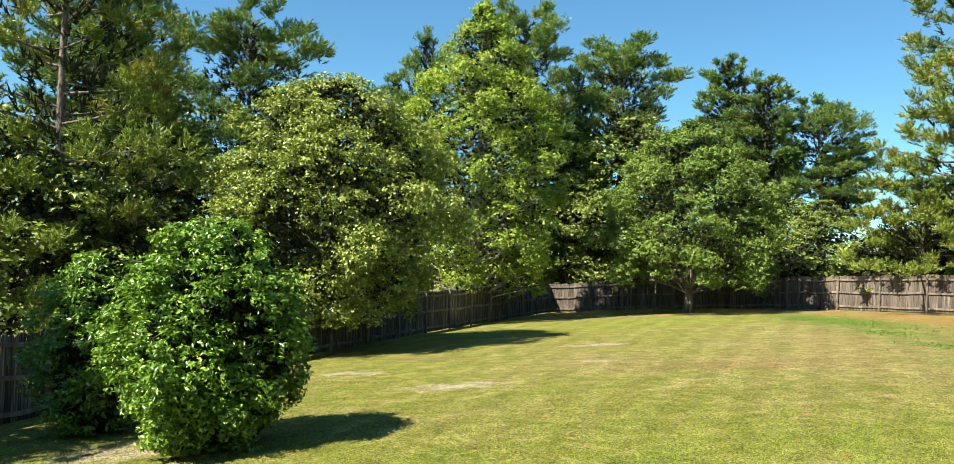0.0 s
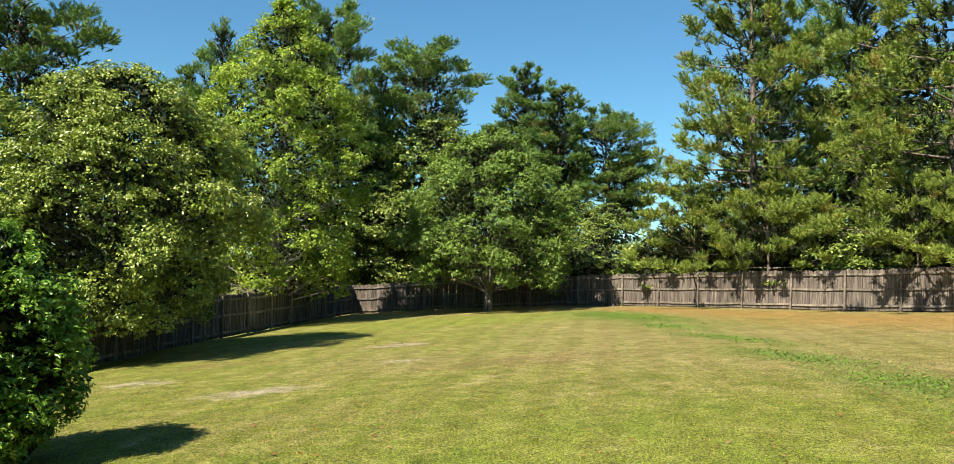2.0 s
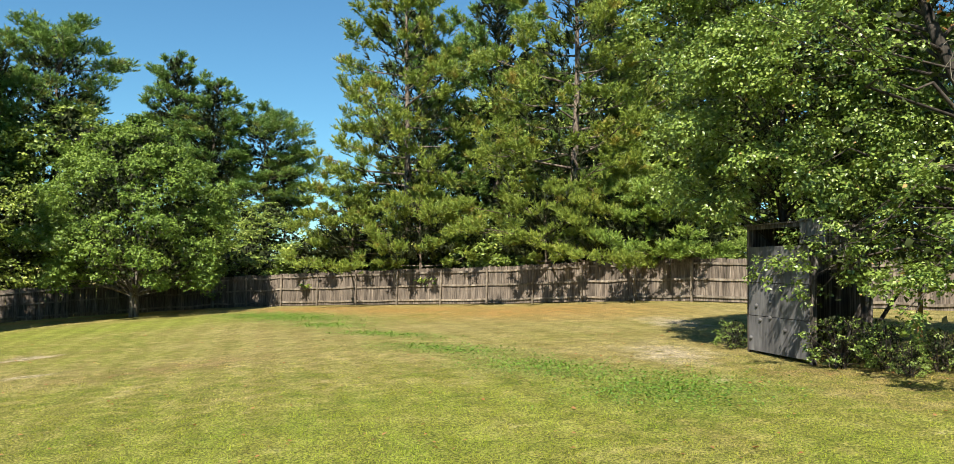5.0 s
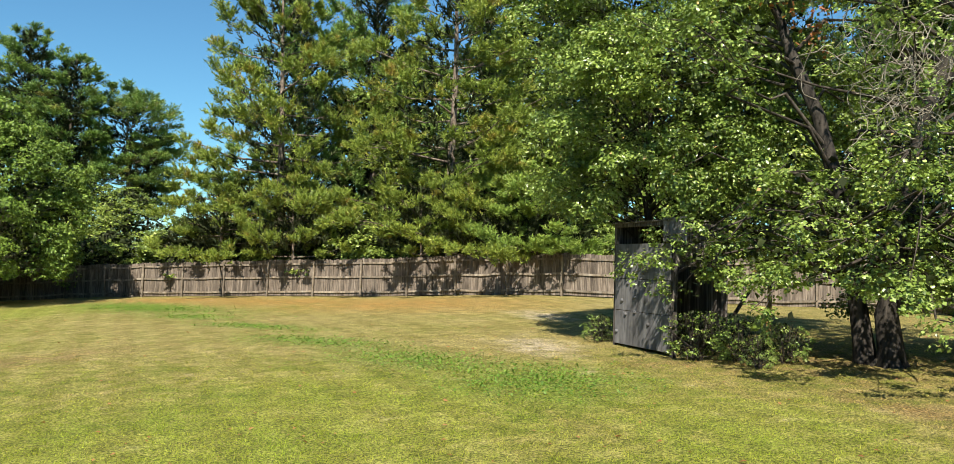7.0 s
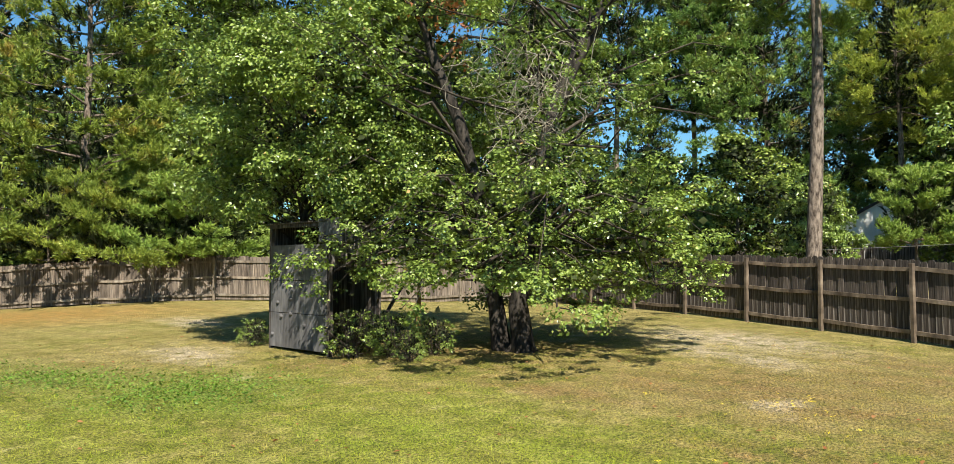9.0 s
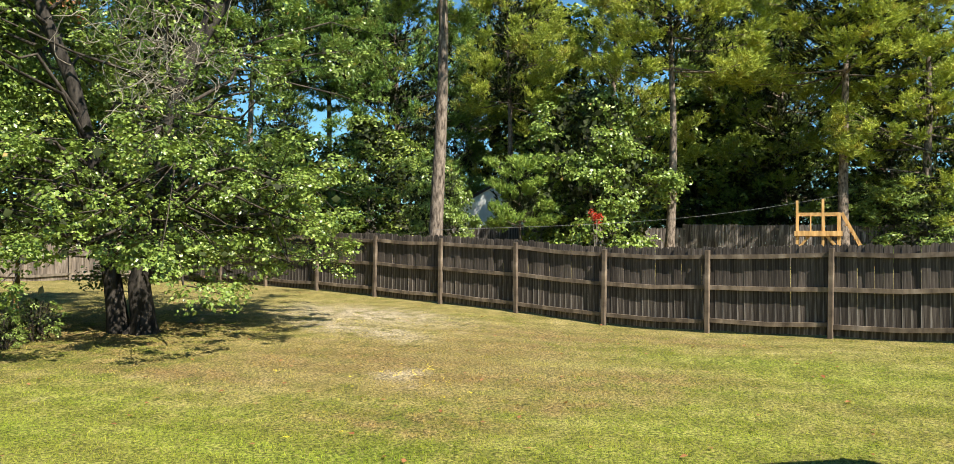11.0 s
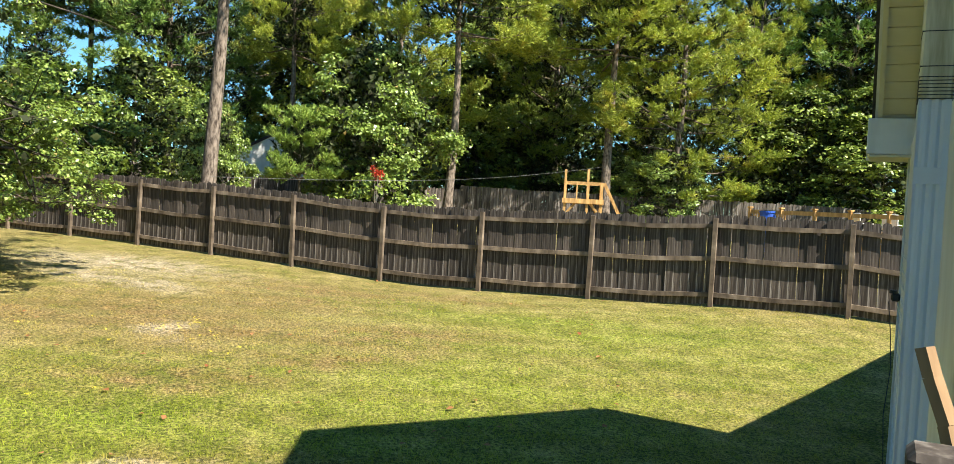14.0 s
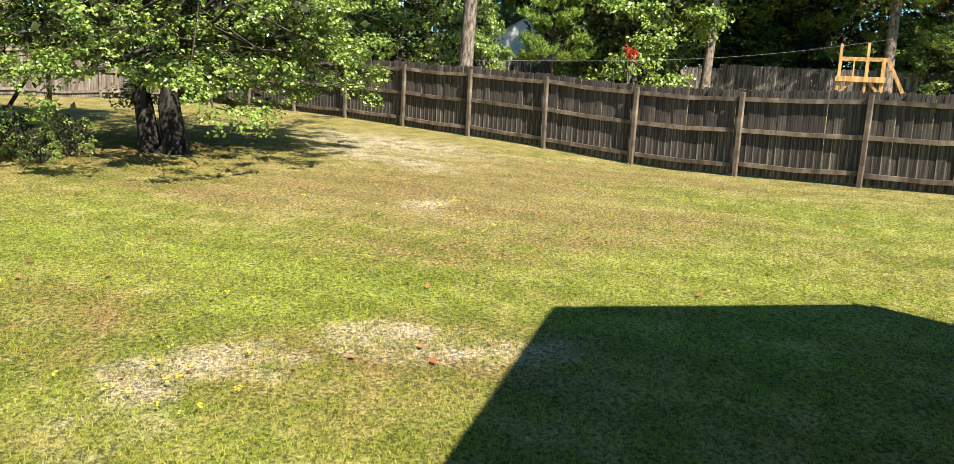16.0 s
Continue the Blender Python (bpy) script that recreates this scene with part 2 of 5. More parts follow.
def spots(nt, vec, places, edge=0.45):
    """A mask of soft-edged ellipses on the plan."""
    total = None
    for x, y, rx, ry, turn in places:
        mp = nt.nodes.new("ShaderNodeMapping")
        mp.vector_type = "TEXTURE"
        mp.inputs["Location"].default_value = (x, y, 0)
        mp.inputs["Rotation"].default_value = (0, 0, radians(turn))
        mp.inputs["Scale"].default_value = (rx, ry, 1000)
        nt.links.new(vec, mp.inputs[0])
        ln = nt.nodes.new("ShaderNodeVectorMath")
        ln.operation = "LENGTH"
        nt.links.new(mp.outputs[0], ln.inputs[0])
        mr = add(nt, "ShaderNodeMapRange")
        mr.inputs["From Min"].default_value, mr.inputs["From Max"].default_value = 1 + edge, 1 - edge
        nt.links.new(ln.outputs["Value"], mr.inputs["Value"])
        if total is None:
            total = mr.outputs[0]
        else:
            mx = nt.nodes.new("ShaderNodeMath")
            mx.operation = "MAXIMUM"
            nt.links.new(total, mx.inputs[0])
            nt.links.new(mr.outputs[0], mx.inputs[1])
            total = mx.outputs[0]
    return total


def lawn_mat(name, blade):
    """The lawn: green and dry grass in patches, mown stripes, bare sand, clover, fallen needles."""
    m, nt, p = mat(name)
    tc = nt.nodes.new("ShaderNodeTexCoord")
    warp = add(nt, "ShaderNodeTexNoise", Scale=0.9, Detail=5.0, Roughness=0.65)
    nt.links.new(tc.outputs["Object"], warp.inputs["Vector"])
    off = nt.nodes.new("ShaderNodeVectorMath")
    off.operation = "MULTIPLY_ADD"
    off.inputs[1].default_value, off.inputs[2].default_value = (2.4, 2.4, 0), (-1.2, -1.2, 0)
    nt.links.new(warp.outputs["Color"], off.inputs[0])
    vec = nt.nodes.new("ShaderNodeVectorMath")
    vec.operation = "ADD"
    nt.links.new(tc.outputs["Object"], vec.inputs[0])
    nt.links.new(off.outputs[0], vec.inputs[1])
    fine = noise_tex(nt, 26.0, 5.0, rough=0.75)
    tuft = noise_tex(nt, 2.6, 6.0, rough=0.66)
    mid = noise_tex(nt, 0.75, 5.0)
    big = noise_tex(nt, 0.13, 3.0)
    green = ramp(nt, mid, [(0.3, (0.185, 0.228, 0.034)), (0.5, (0.24, 0.262, 0.046)), (0.7, (0.3, 0.292, 0.072))])
    dry = ramp(nt, mid, [(0.32, (0.27, 0.235, 0.075)), (0.66, (0.37, 0.31, 0.13))])
    sx = nt.nodes.new("ShaderNodeSeparateXYZ")
    nt.links.new(tc.outputs["Object"], sx.inputs[0])
    # drier towards the fence on the higher side
    drift = math2(nt, "MULTIPLY_ADD", sx.outputs["X"], 0.012)
    drift.node.inputs[2].default_value = -0.1
    worn = math2(nt, "ADD", math2(nt, "ADD", big, drift), math2(nt, "MULTIPLY", math2(nt, "SUBTRACT", tuft, 0.46), 1.3))
    worn = math2(nt, "ADD", worn, math2(nt, "MULTIPLY", math2(nt, "SUBTRACT", math2(nt, "MULTIPLY", spots(nt, vec.outputs[0], DRY, 0.8), 0.55), math2(nt, "MULTIPLY", spots(nt, vec.outputs[0], LUSH, 0.8), 0.95)), 0.3))
    col = mixc(nt, ramp(nt, worn, [(0.36, (0, 0, 0)), (0.74, (1, 1, 1))]), green, dry)
    lush = math2(nt, "MULTIPLY", spots(nt, vec.outputs[0], LUSH, 0.9), ramp(nt, tuft, [(0.3, (0.3, 0.3, 0.3)), (0.55, (1, 1, 1))]))
    col = mixc(nt, math2(nt, "MULTIPLY", lush, 0.36), col, ramp(nt, fine, [(0.4, (0.2, 0.29, 0.035)), (0.6, (0.33, 0.4, 0.062))]))
    brown = math2(nt, "MULTIPLY", spots(nt, vec.outputs[0], BROWN, 0.8), ramp(nt, tuft, [(0.34, (0.1, 0.1, 0.1)), (0.6, (1, 1, 1))]))
    col = mixc(nt, math2(nt, "MULTIPLY", brown, 0.9), col, ramp(nt, fine, [(0.3, (0.17, 0.11, 0.045)), (0.7, (0.36, 0.25, 0.12))]))
    # mower stripes
    wave = add(nt, "ShaderNodeTexWave", Scale=0.28, Distortion=0.7, Detail=2.0)
    wave.inputs["Detail Scale"].default_value = 0.6
    mp = nt.nodes.new("ShaderNodeMapping")
    mp.inputs["Rotation"].default_value = (0, 0, radians(22.5))
    nt.links.new(tc.outputs["Object"], mp.inputs[0])
    nt.links.new(mp.outputs[0], wave.inputs["Vector"])
    col = mixc(nt, 0.34, col, ramp(nt, wave.outputs["Fac"], [(0.3, (0.82, 0.78, 0.74)), (0.7, (1.15, 1.17, 1.15))]), "MULTIPLY")
    needles = math2(nt, "MULTIPLY", spots(nt, vec.outputs[0], NEEDLES, 0.7), ramp(nt, tuft, [(0.3, (0.35, 0.35, 0.35)), (0.6, (1, 1, 1))]))
    col = mixc(nt, math2(nt, "MULTIPLY", needles, 0.9), col, ramp(nt, fine, [(0.3, (0.3, 0.15, 0.04)), (0.7, (0.5, 0.29, 0.09))]))
    clover = math2(nt, "MULTIPLY", spots(nt, vec.outputs[0], CLOVER, 0.6), ramp(nt, tuft, [(0.36, (0.1, 0.1, 0.1)), (0.56, (1, 1, 1))]))
    col = mixc(nt, math2(nt, "MULTIPLY", clover, 0.7), col, ramp(nt, fine, [(0.3, (0.08, 0.16, 0.025)), (0.7, (0.19, 0.3, 0.05))]))
    bare = math2(nt, "MULTIPLY", spots(nt, vec.outputs[0], BARE, 0.7), ramp(nt, tuft, [(0.32, (0, 0, 0)), (0.5, (1, 1, 1))]))
    scuff = math2(nt, "MULTIPLY", ramp(nt, mid, [(0.62, (0, 0, 0)), (0.74, (1, 1, 1))]), ramp(nt, tuft, [(0.5, (0, 0, 0)), (0.64, (1, 1, 1))]))
    bare = math2(nt, "MAXIMUM", bare, math2(nt, "MULTIPLY", scuff, 0.7))
    if not blade:
        col = mixc(nt, math2(nt, "MULTIPLY", bare, 0.95), col, ramp(nt, fine, [(0.3, (0.36, 0.29, 0.2)), (0.7, (0.62, 0.54, 0.42))]))
        straw = noise_tex(nt, 19.0, 6.0, rough=0.7)
        col = mixc(nt, math2(nt, "MULTIPLY", ramp(nt, straw, [(0.52, (0, 0, 0)), (0.62, (1, 1, 1))]), 0.55), col, (0.4, 0.33, 0.15))
        col = mixc(nt, 0.9, col, ramp(nt, fine, [(0.4, (0.22, 0.24, 0.19)), (0.5, (0.74, 0.73, 0.7)), (0.6, (1.36, 1.33, 1.22))]), "MULTIPLY")
        col = mixc(nt, 0.58, col, ramp(nt, tuft, [(0.35, (0.6, 0.6, 0.55)), (0.65, (1.35, 1.33, 1.3))]), "MULTIPLY")
        bump(nt, p, fine, 1.0, 0.05)
    else:
        g = nt.nodes.new("ShaderNodeNewGeometry")
        col = mixc(nt, math2(nt, "MULTIPLY", bare, 0.75), col, (0.5, 0.4, 0.22))
        col = mixc(nt, 0.8, col, ramp(nt, g.outputs["Random Per Island"], [(0.0, (1.15, 1.25, 0.95)), (0.6, (1.6, 1.6, 1.3)), (1.0, (2.1, 1.95, 1.6))]), "MULTIPLY")
    nt.links.new(col, p.inputs["Base Color"])
    p.inputs["Roughness"].default_value = 0.8
    p.inputs["Specular IOR Level"].default_value = 0.12
    if blade:
        tr = nt.nodes.new("ShaderNodeBsdfTranslucent")
        nt.links.new(col, tr.inputs["Color"])
        mx = nt.nodes.new("ShaderNodeMixShader")
        mx.inputs[0].default_value = 0.5
        nt.links.new(p.outputs[0], mx.inputs[1])
        nt.links.new(tr.outputs[0], mx.inputs[2])
        nt.links.new(mx.outputs[0], nt.nodes["Material Output"].inputs["Surface"])
    return m


LAWN = lawn_mat("lawn", False)
BLADE = lawn_mat("grass_blades", True)


# ---- building blocks ----
def ground_z(x, y):
    """Height of the yard: it falls away to the far corner, and rises beyond the right-hand fence."""
    out = (x - 16.9) * 0.74 - (y + 6.05) * 0.673
    x, y = min(max(x, -16), 36), min(max(y, -16), 54)
    z = 0.1826 + 0.07037 * x - 0.005186 * y - 0.0009069 * x * x + 0.0002329 * x * y - 0.0003394 * y * y
    z += 0.3 * math.exp(-((x - 12) ** 2 + (y + 13) ** 2) / 30) + 0.2 * math.exp(-((x - 27) ** 2 + (y - 23) ** 2) / 30)
    along = (x - 5.4) * 0.6726 + (y + 18.7) * 0.74
    near = math.exp(-(out / 2.6) ** 2)
    z += near * (0.09 * math.exp(-((along - 10.5) / 2.6) ** 2) - 0.13 * math.exp(-((along - 19.0) / 2.6) ** 2) + 0.09 * math.exp(-((along - 31) / 5) ** 2))
    t = min(max((out - 1.5) / 16, 0), 1)
    return z + 0.6 * t * t * (3 - 2 * t)


def mesh_from(name, verts, faces, material, smooth=False):
    me = bpy.data.meshes.new(name)
    me.from_pydata([tuple(v) for v in verts], [], faces)
    me.materials.append(material)
    if smooth:
        me.polygons.foreach_set("use_smooth", [True] * len(me.polygons))
    return me


def mesh_np(name, verts, faces, material):
    """A mesh from arrays; all faces have the same number of corners."""
    me = bpy.data.meshes.new(name)
    n, k = faces.shape
    me.vertices.add(len(verts))
    me.vertices.foreach_set("co", np.ascontiguousarray(verts, dtype=np.float32).ravel())
    me.loops.add(n * k)
    me.loops.foreach_set("vertex_index", np.ascontiguousarray(faces, dtype=np.int32).ravel())
    me.polygons.add(n)
    me.polygons.foreach_set("loop_start", np.arange(0, n * k, k, dtype=np.int32))
    me.update(calc_edges=True)
    me.materials.append(material)
    return me


def child(name, me, parent, label="", m=None):
    ob = new(name, me)
    ob.parent = parent
    if m is not None:
        ob.matrix_basis = m
    if label:
        ob["label"] = label
    return ob


def part(name, bm, material, parent, label=""):
    me = bpy.data.meshes.new(name)
    bm.to_mesh(me)
    bm.free()
    me.materials.append(material)
    return child(name, me, parent, label)


def box_bm(size, at=(0, 0, 0), bevel=0.0, bm=None):
    """A box of that size whose middle is at that place."""
    bm = bm or bmesh.new()
    made = bmesh.ops.create_cube(bm, size=1.0, matrix=Matrix.Translation(at) @ Matrix.Diagonal((*size, 1)))
    if bevel:
        edges = {e for v in made["verts"] for e in v.link_edges}
        bmesh.ops.bevel(bm, geom=list(edges), offset=bevel, segments=1, affect="EDGES")
    return bm


def bar_bm(a, b, w, h, bm=None):
    """A straight bar with a rectangular section from a to b."""
    bm = bm or bmesh.new()
    a, b = Vector(a), Vector(b)
    d = b - a
    q = d.to_track_quat("X", "Z").to_matrix().to_4x4()
    bmesh.ops.create_cube(bm, size=1.0, matrix=Matrix.Translation((a + b) / 2) @ q @ Matrix.Diagonal((d.length, w, h, 1)))
    return bm


def tube(points, radii, sides=8):
    """A tapered tube along points: vertices and quads."""
    pts = np.array(points, float)
    verts, faces = [], []
    side = np.array([1.0, 0.31, 0.17])
    for i, p in enumerate(pts):
        d = pts[min(i + 1, len(pts) - 1)] - pts[max(i - 1, 0)]
        d = d / (np.linalg.norm(d) + 1e-9)
        u = np.cross(d, side)
        u /= np.linalg.norm(u) + 1e-9
        v = np.cross(d, u)
        for k in range(sides):
            a = 2 * math.pi * k / sides
            verts.append(p + radii[i] * (math.cos(a) * u + math.sin(a) * v))
    for i in range(len(pts) - 1):
        for k in range(sides):
            a, b = i * sides + k, i * sides + (k + 1) % sides
            faces.append((a, b, b + sides, a + sides))
    return np.array(verts), faces


class Wood:
    """Gathers tubes into one mesh."""

    def __init__(self):
        self.v, self.f, self.n = [], [], 0

    def tube(self, points, radii, sides=8):
        v, f = tube(points, radii, sides)
        self.v.append(v)
        self.f.extend([tuple(i + self.n for i in q) for q in f])
        self.n += len(v)

    def mesh(self, name, material):
        return mesh_from(name, np.concatenate(self.v), self.f, material, True)


def blades(rng, centres, outward, size, spread=0.72, aspect=0.62, fold=0.25):
    """Diamond leaves (two folded triangles each) about centres."""
    n = len(centres)
    nrm = outward + rng.normal(0, spread, (n, 3)) + np.array([0, 0, 0.2])
    nrm /= np.linalg.norm(nrm, axis=1, keepdims=True) + 1e-9
    u = np.cross(nrm, rng.normal(0, 1, (n, 3)))
    u /= np.linalg.norm(u, axis=1, keepdims=True) + 1e-9
    w = np.cross(nrm, u)
    s = (size * rng.uniform(0.65, 1.3, n))[:, None]
    a, b = centres - u * s * 0.5, centres + u * s * 0.5
    c = centres + w * s * 0.5 * aspect + nrm * s * fold * 0.5
    d = centres - w * s * 0.5 * aspect + nrm * s * fold * 0.5
    verts = np.stack([a, c, b, d], 1).reshape(-1, 3)
    i = np.arange(n)[:, None] * 4
    faces = np.concatenate([i + [[0, 2, 1]], i + [[0, 3, 2]]], 1).reshape(-1, 3)
    return verts, faces


def rotz(a):
    return np.array([math.cos(a), math.sin(a), 0.0])


def broadleaf_meshes(seed, height, radius, base, leaf, n_clumps, clump_r, sprays, per_clump, spray_r, leaf_material, bark, trunk_r, stems=1, lean=0.0, top_pinch=0.55, low_pinch=0.75, droop=0.0, bare=0.0, belly=0.42, lump=1.0, aspect=0.72, core=30, squash=0.5):
    """A broadleaf tree: trunk with limbs to leaf clumps that fill an uneven crown."""
    rng = np.random.default_rng(seed)
    wood = Wood()
    mid = base + (height - base) * belly

    def width(z):
        t = (z - base) / (height - base)
        t = min(max(t, 0.0), 1.0)
        m = (mid - base) / (height - base)
        if t < m:
            return low_pinch + (1 - low_pinch) * math.sin(t / m * math.pi / 2)
        s = (t - m) / (1 - m)
        return (1 - s ** 2) ** top_pinch

    spines = []
    for k in range(stems):
        a = 2 * math.pi * k / max(stems, 1) + rng.uniform(0, 1)
        pts, rad = [], []
        off = rotz(a) * (0.12 * (stems > 1))
        tilt = rotz(a) * (lean if stems > 1 else lean * 0.5)
        for i in range(9):
            t = i / 8
            pts.append(off + tilt * (t ** 1.2) * height + np.array([rng.normal(0, 0.03), rng.normal(0, 0.03), 0]) * height * 0.12 * t + np.array([0, 0, t * height * 0.93 - 0.15 * (i == 0)]))
            flare = 1.35 if i == 0 else 1.0
            rad.append(max(trunk_r * flare * (1 - 0.9 * t) / (1.0 if stems == 1 else 1.25), 0.015))
        wood.tube(pts, rad, 10)
        spines.append(np.array(pts))
    lobes = rng.uniform(0, 2 * math.pi, (5, 2))

    def bumpy(a, z):
        return 1 + lump * (0.1 * math.sin(3 * a + lobes[0, 0] + z * 0.9) + 0.08 * math.sin(5 * a + lobes[1, 0] - z * 1.7) + 0.06 * math.sin(2 * a + lobes[2, 1] + z * 2.6))

    # boughs: leafy masses spread evenly over the crown, each with sprays of leaves on its outer and upper side
    centres, ways, sizes = [], [], []
    for c in range(n_clumps):
        u = (c + 0.5) / n_clumps
        z = base + (height - base) * (1 - (1 - u) ** 0.9) + rng.normal(0, 0.03 * (height - base))
        z = min(max(z, base + 0.1), height - 0.15)
        a = c * 2.39996 + rng.normal(0, 0.35)
        deep = rng.uniform() < 0.22
        full = radius * width(z) * bumpy(a, z)
        size = clump_r * rng.uniform(0.7, 1.3) * (0.55 + 0.45 * min(full / radius * 1.2, 1))
        r = max(full - size * 0.55, 0.0) * (rng.uniform(0.4, 0.7) if deep else rng.uniform(0.84, 1.06))
        spine = spines[c % len(spines)]
        zi = np.clip(z - r * rng.uniform(0.35, 0.75), base * 0.6, height * 0.9)
        foot = np.array([np.interp(zi, spine[:, 2], spine[:, 0]), np.interp(zi, spine[:, 2], spine[:, 1]), zi])
        top = np.array([np.interp(z, spine[:, 2], spine[:, 0]), np.interp(z, spine[:, 2], spine[:, 1]), 0])
        tip = rotz(a) * r + np.array([0, 0, z - droop * r]) + top * (0.5 if stems > 1 else 1.0)
        centres.append(tip)
        way = rotz(a) * 0.75 + np.array([0, 0, 0.45 + 0.9 * (z - mid) / (height - base)])
        ways.append(way / np.linalg.norm(way))
        sizes.append(size)
        m1 = foot + (tip - foot) * 0.5 + np.array([0, 0, 0.07 * r]) + rng.normal(0, 0.05 * r + 0.02, 3)
        w0 = max(trunk_r * 0.3 * (1 - zi / height), 0.018)
        wood.tube([foot, m1, tip], [w0, w0 * 0.55, 0.006], 5)
        for _ in range(int(rng.poisson(bare))):
            e = tip + rng.normal(0, size * 0.8, 3)
            wood.tube([m1 + (tip - m1) * 0.4, (m1 + e) / 2 + rng.normal(0, 0.1, 3), e], [0.014, 0.01, 0.004], 4)
    centres, ways, sizes = np.array(centres), np.array(ways), np.array(sizes)
    # sprays: small tufts of leaves on the skin of each bough
    n_spray = np.maximum((sprays * (sizes / clump_r) ** 2).astype(int), 5)
    si = np.repeat(np.arange(n_clumps), n_spray)
    g = rng.normal(0, 1, (len(si), 3)) + ways[si] * 0.9
    g /= np.linalg.norm(g, axis=1, keepdims=True)
    spot = centres[si] + g * sizes[si][:, None] * rng.uniform(0.55, 1.12, (len(si), 1)) * np.array([1, 1, squash])
    li = np.repeat(np.arange(len(si)), rng.poisson(per_clump, len(si)))
    q = rng.normal(0, 1, (len(li), 3))
    q /= np.linalg.norm(q, axis=1, keepdims=True)
    pos = spot[li] + q * rng.uniform(0, 1, (len(li), 1)) ** 0.5 * (spray_r * rng.uniform(0.7, 1.3, len(si)))[li][:, None] * np.array([1, 1, 0.6])
    pos[:, 2] = np.maximum(pos[:, 2], 0.1)
    v, f = blades(rng, pos, g[li] * 0.6 + q * 0.3 + np.array([0, 0, 0.4]), leaf, spread=0.55, aspect=aspect)
    # inner leaves between the limbs, coloured dark to deepen the crown's shade
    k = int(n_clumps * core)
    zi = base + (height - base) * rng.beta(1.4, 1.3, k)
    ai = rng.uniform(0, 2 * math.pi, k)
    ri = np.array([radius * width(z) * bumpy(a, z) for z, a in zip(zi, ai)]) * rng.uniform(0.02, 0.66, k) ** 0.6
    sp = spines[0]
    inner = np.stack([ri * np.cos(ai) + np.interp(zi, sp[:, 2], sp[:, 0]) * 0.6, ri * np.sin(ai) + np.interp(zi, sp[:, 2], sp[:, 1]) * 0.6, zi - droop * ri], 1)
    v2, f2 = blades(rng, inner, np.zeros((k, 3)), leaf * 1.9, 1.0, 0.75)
    return wood.mesh("trunk", bark), mesh_np("crown", v, f, leaf_material), mesh_np("inner_growth", v2, f2, INNER_SHADE_GROWTH)


def needle_tufts(rng, at, way, length, count, width, brush=1.6):
    """Pine shoots: needles set along a short twig end and swept forward, like a bottle brush."""
    n = len(at)
    idx = np.repeat(np.arange(n), count)
    d = way[idx] * 0.75 + rng.normal(0, 0.42, (len(idx), 3))
    d /= np.linalg.norm(d, axis=1, keepdims=True)
    L = (length * rng.uniform(0.7, 1.2, len(idx)))[:, None]
    side = np.cross(d, rng.normal(0, 1, (len(idx), 3)))
    side /= np.linalg.norm(side, axis=1, keepdims=True) + 1e-9
    root = at[idx] - way[idx] * (rng.uniform(0, brush, (len(idx), 1)) * length)
    a, b, c = root - side * width * 0.5, root + side * width * 0.5, root + d * L
    verts = np.stack([a, b, c], 1).reshape(-1, 3)
    faces = np.arange(len(idx) * 3).reshape(-1, 3)
    return verts, faces


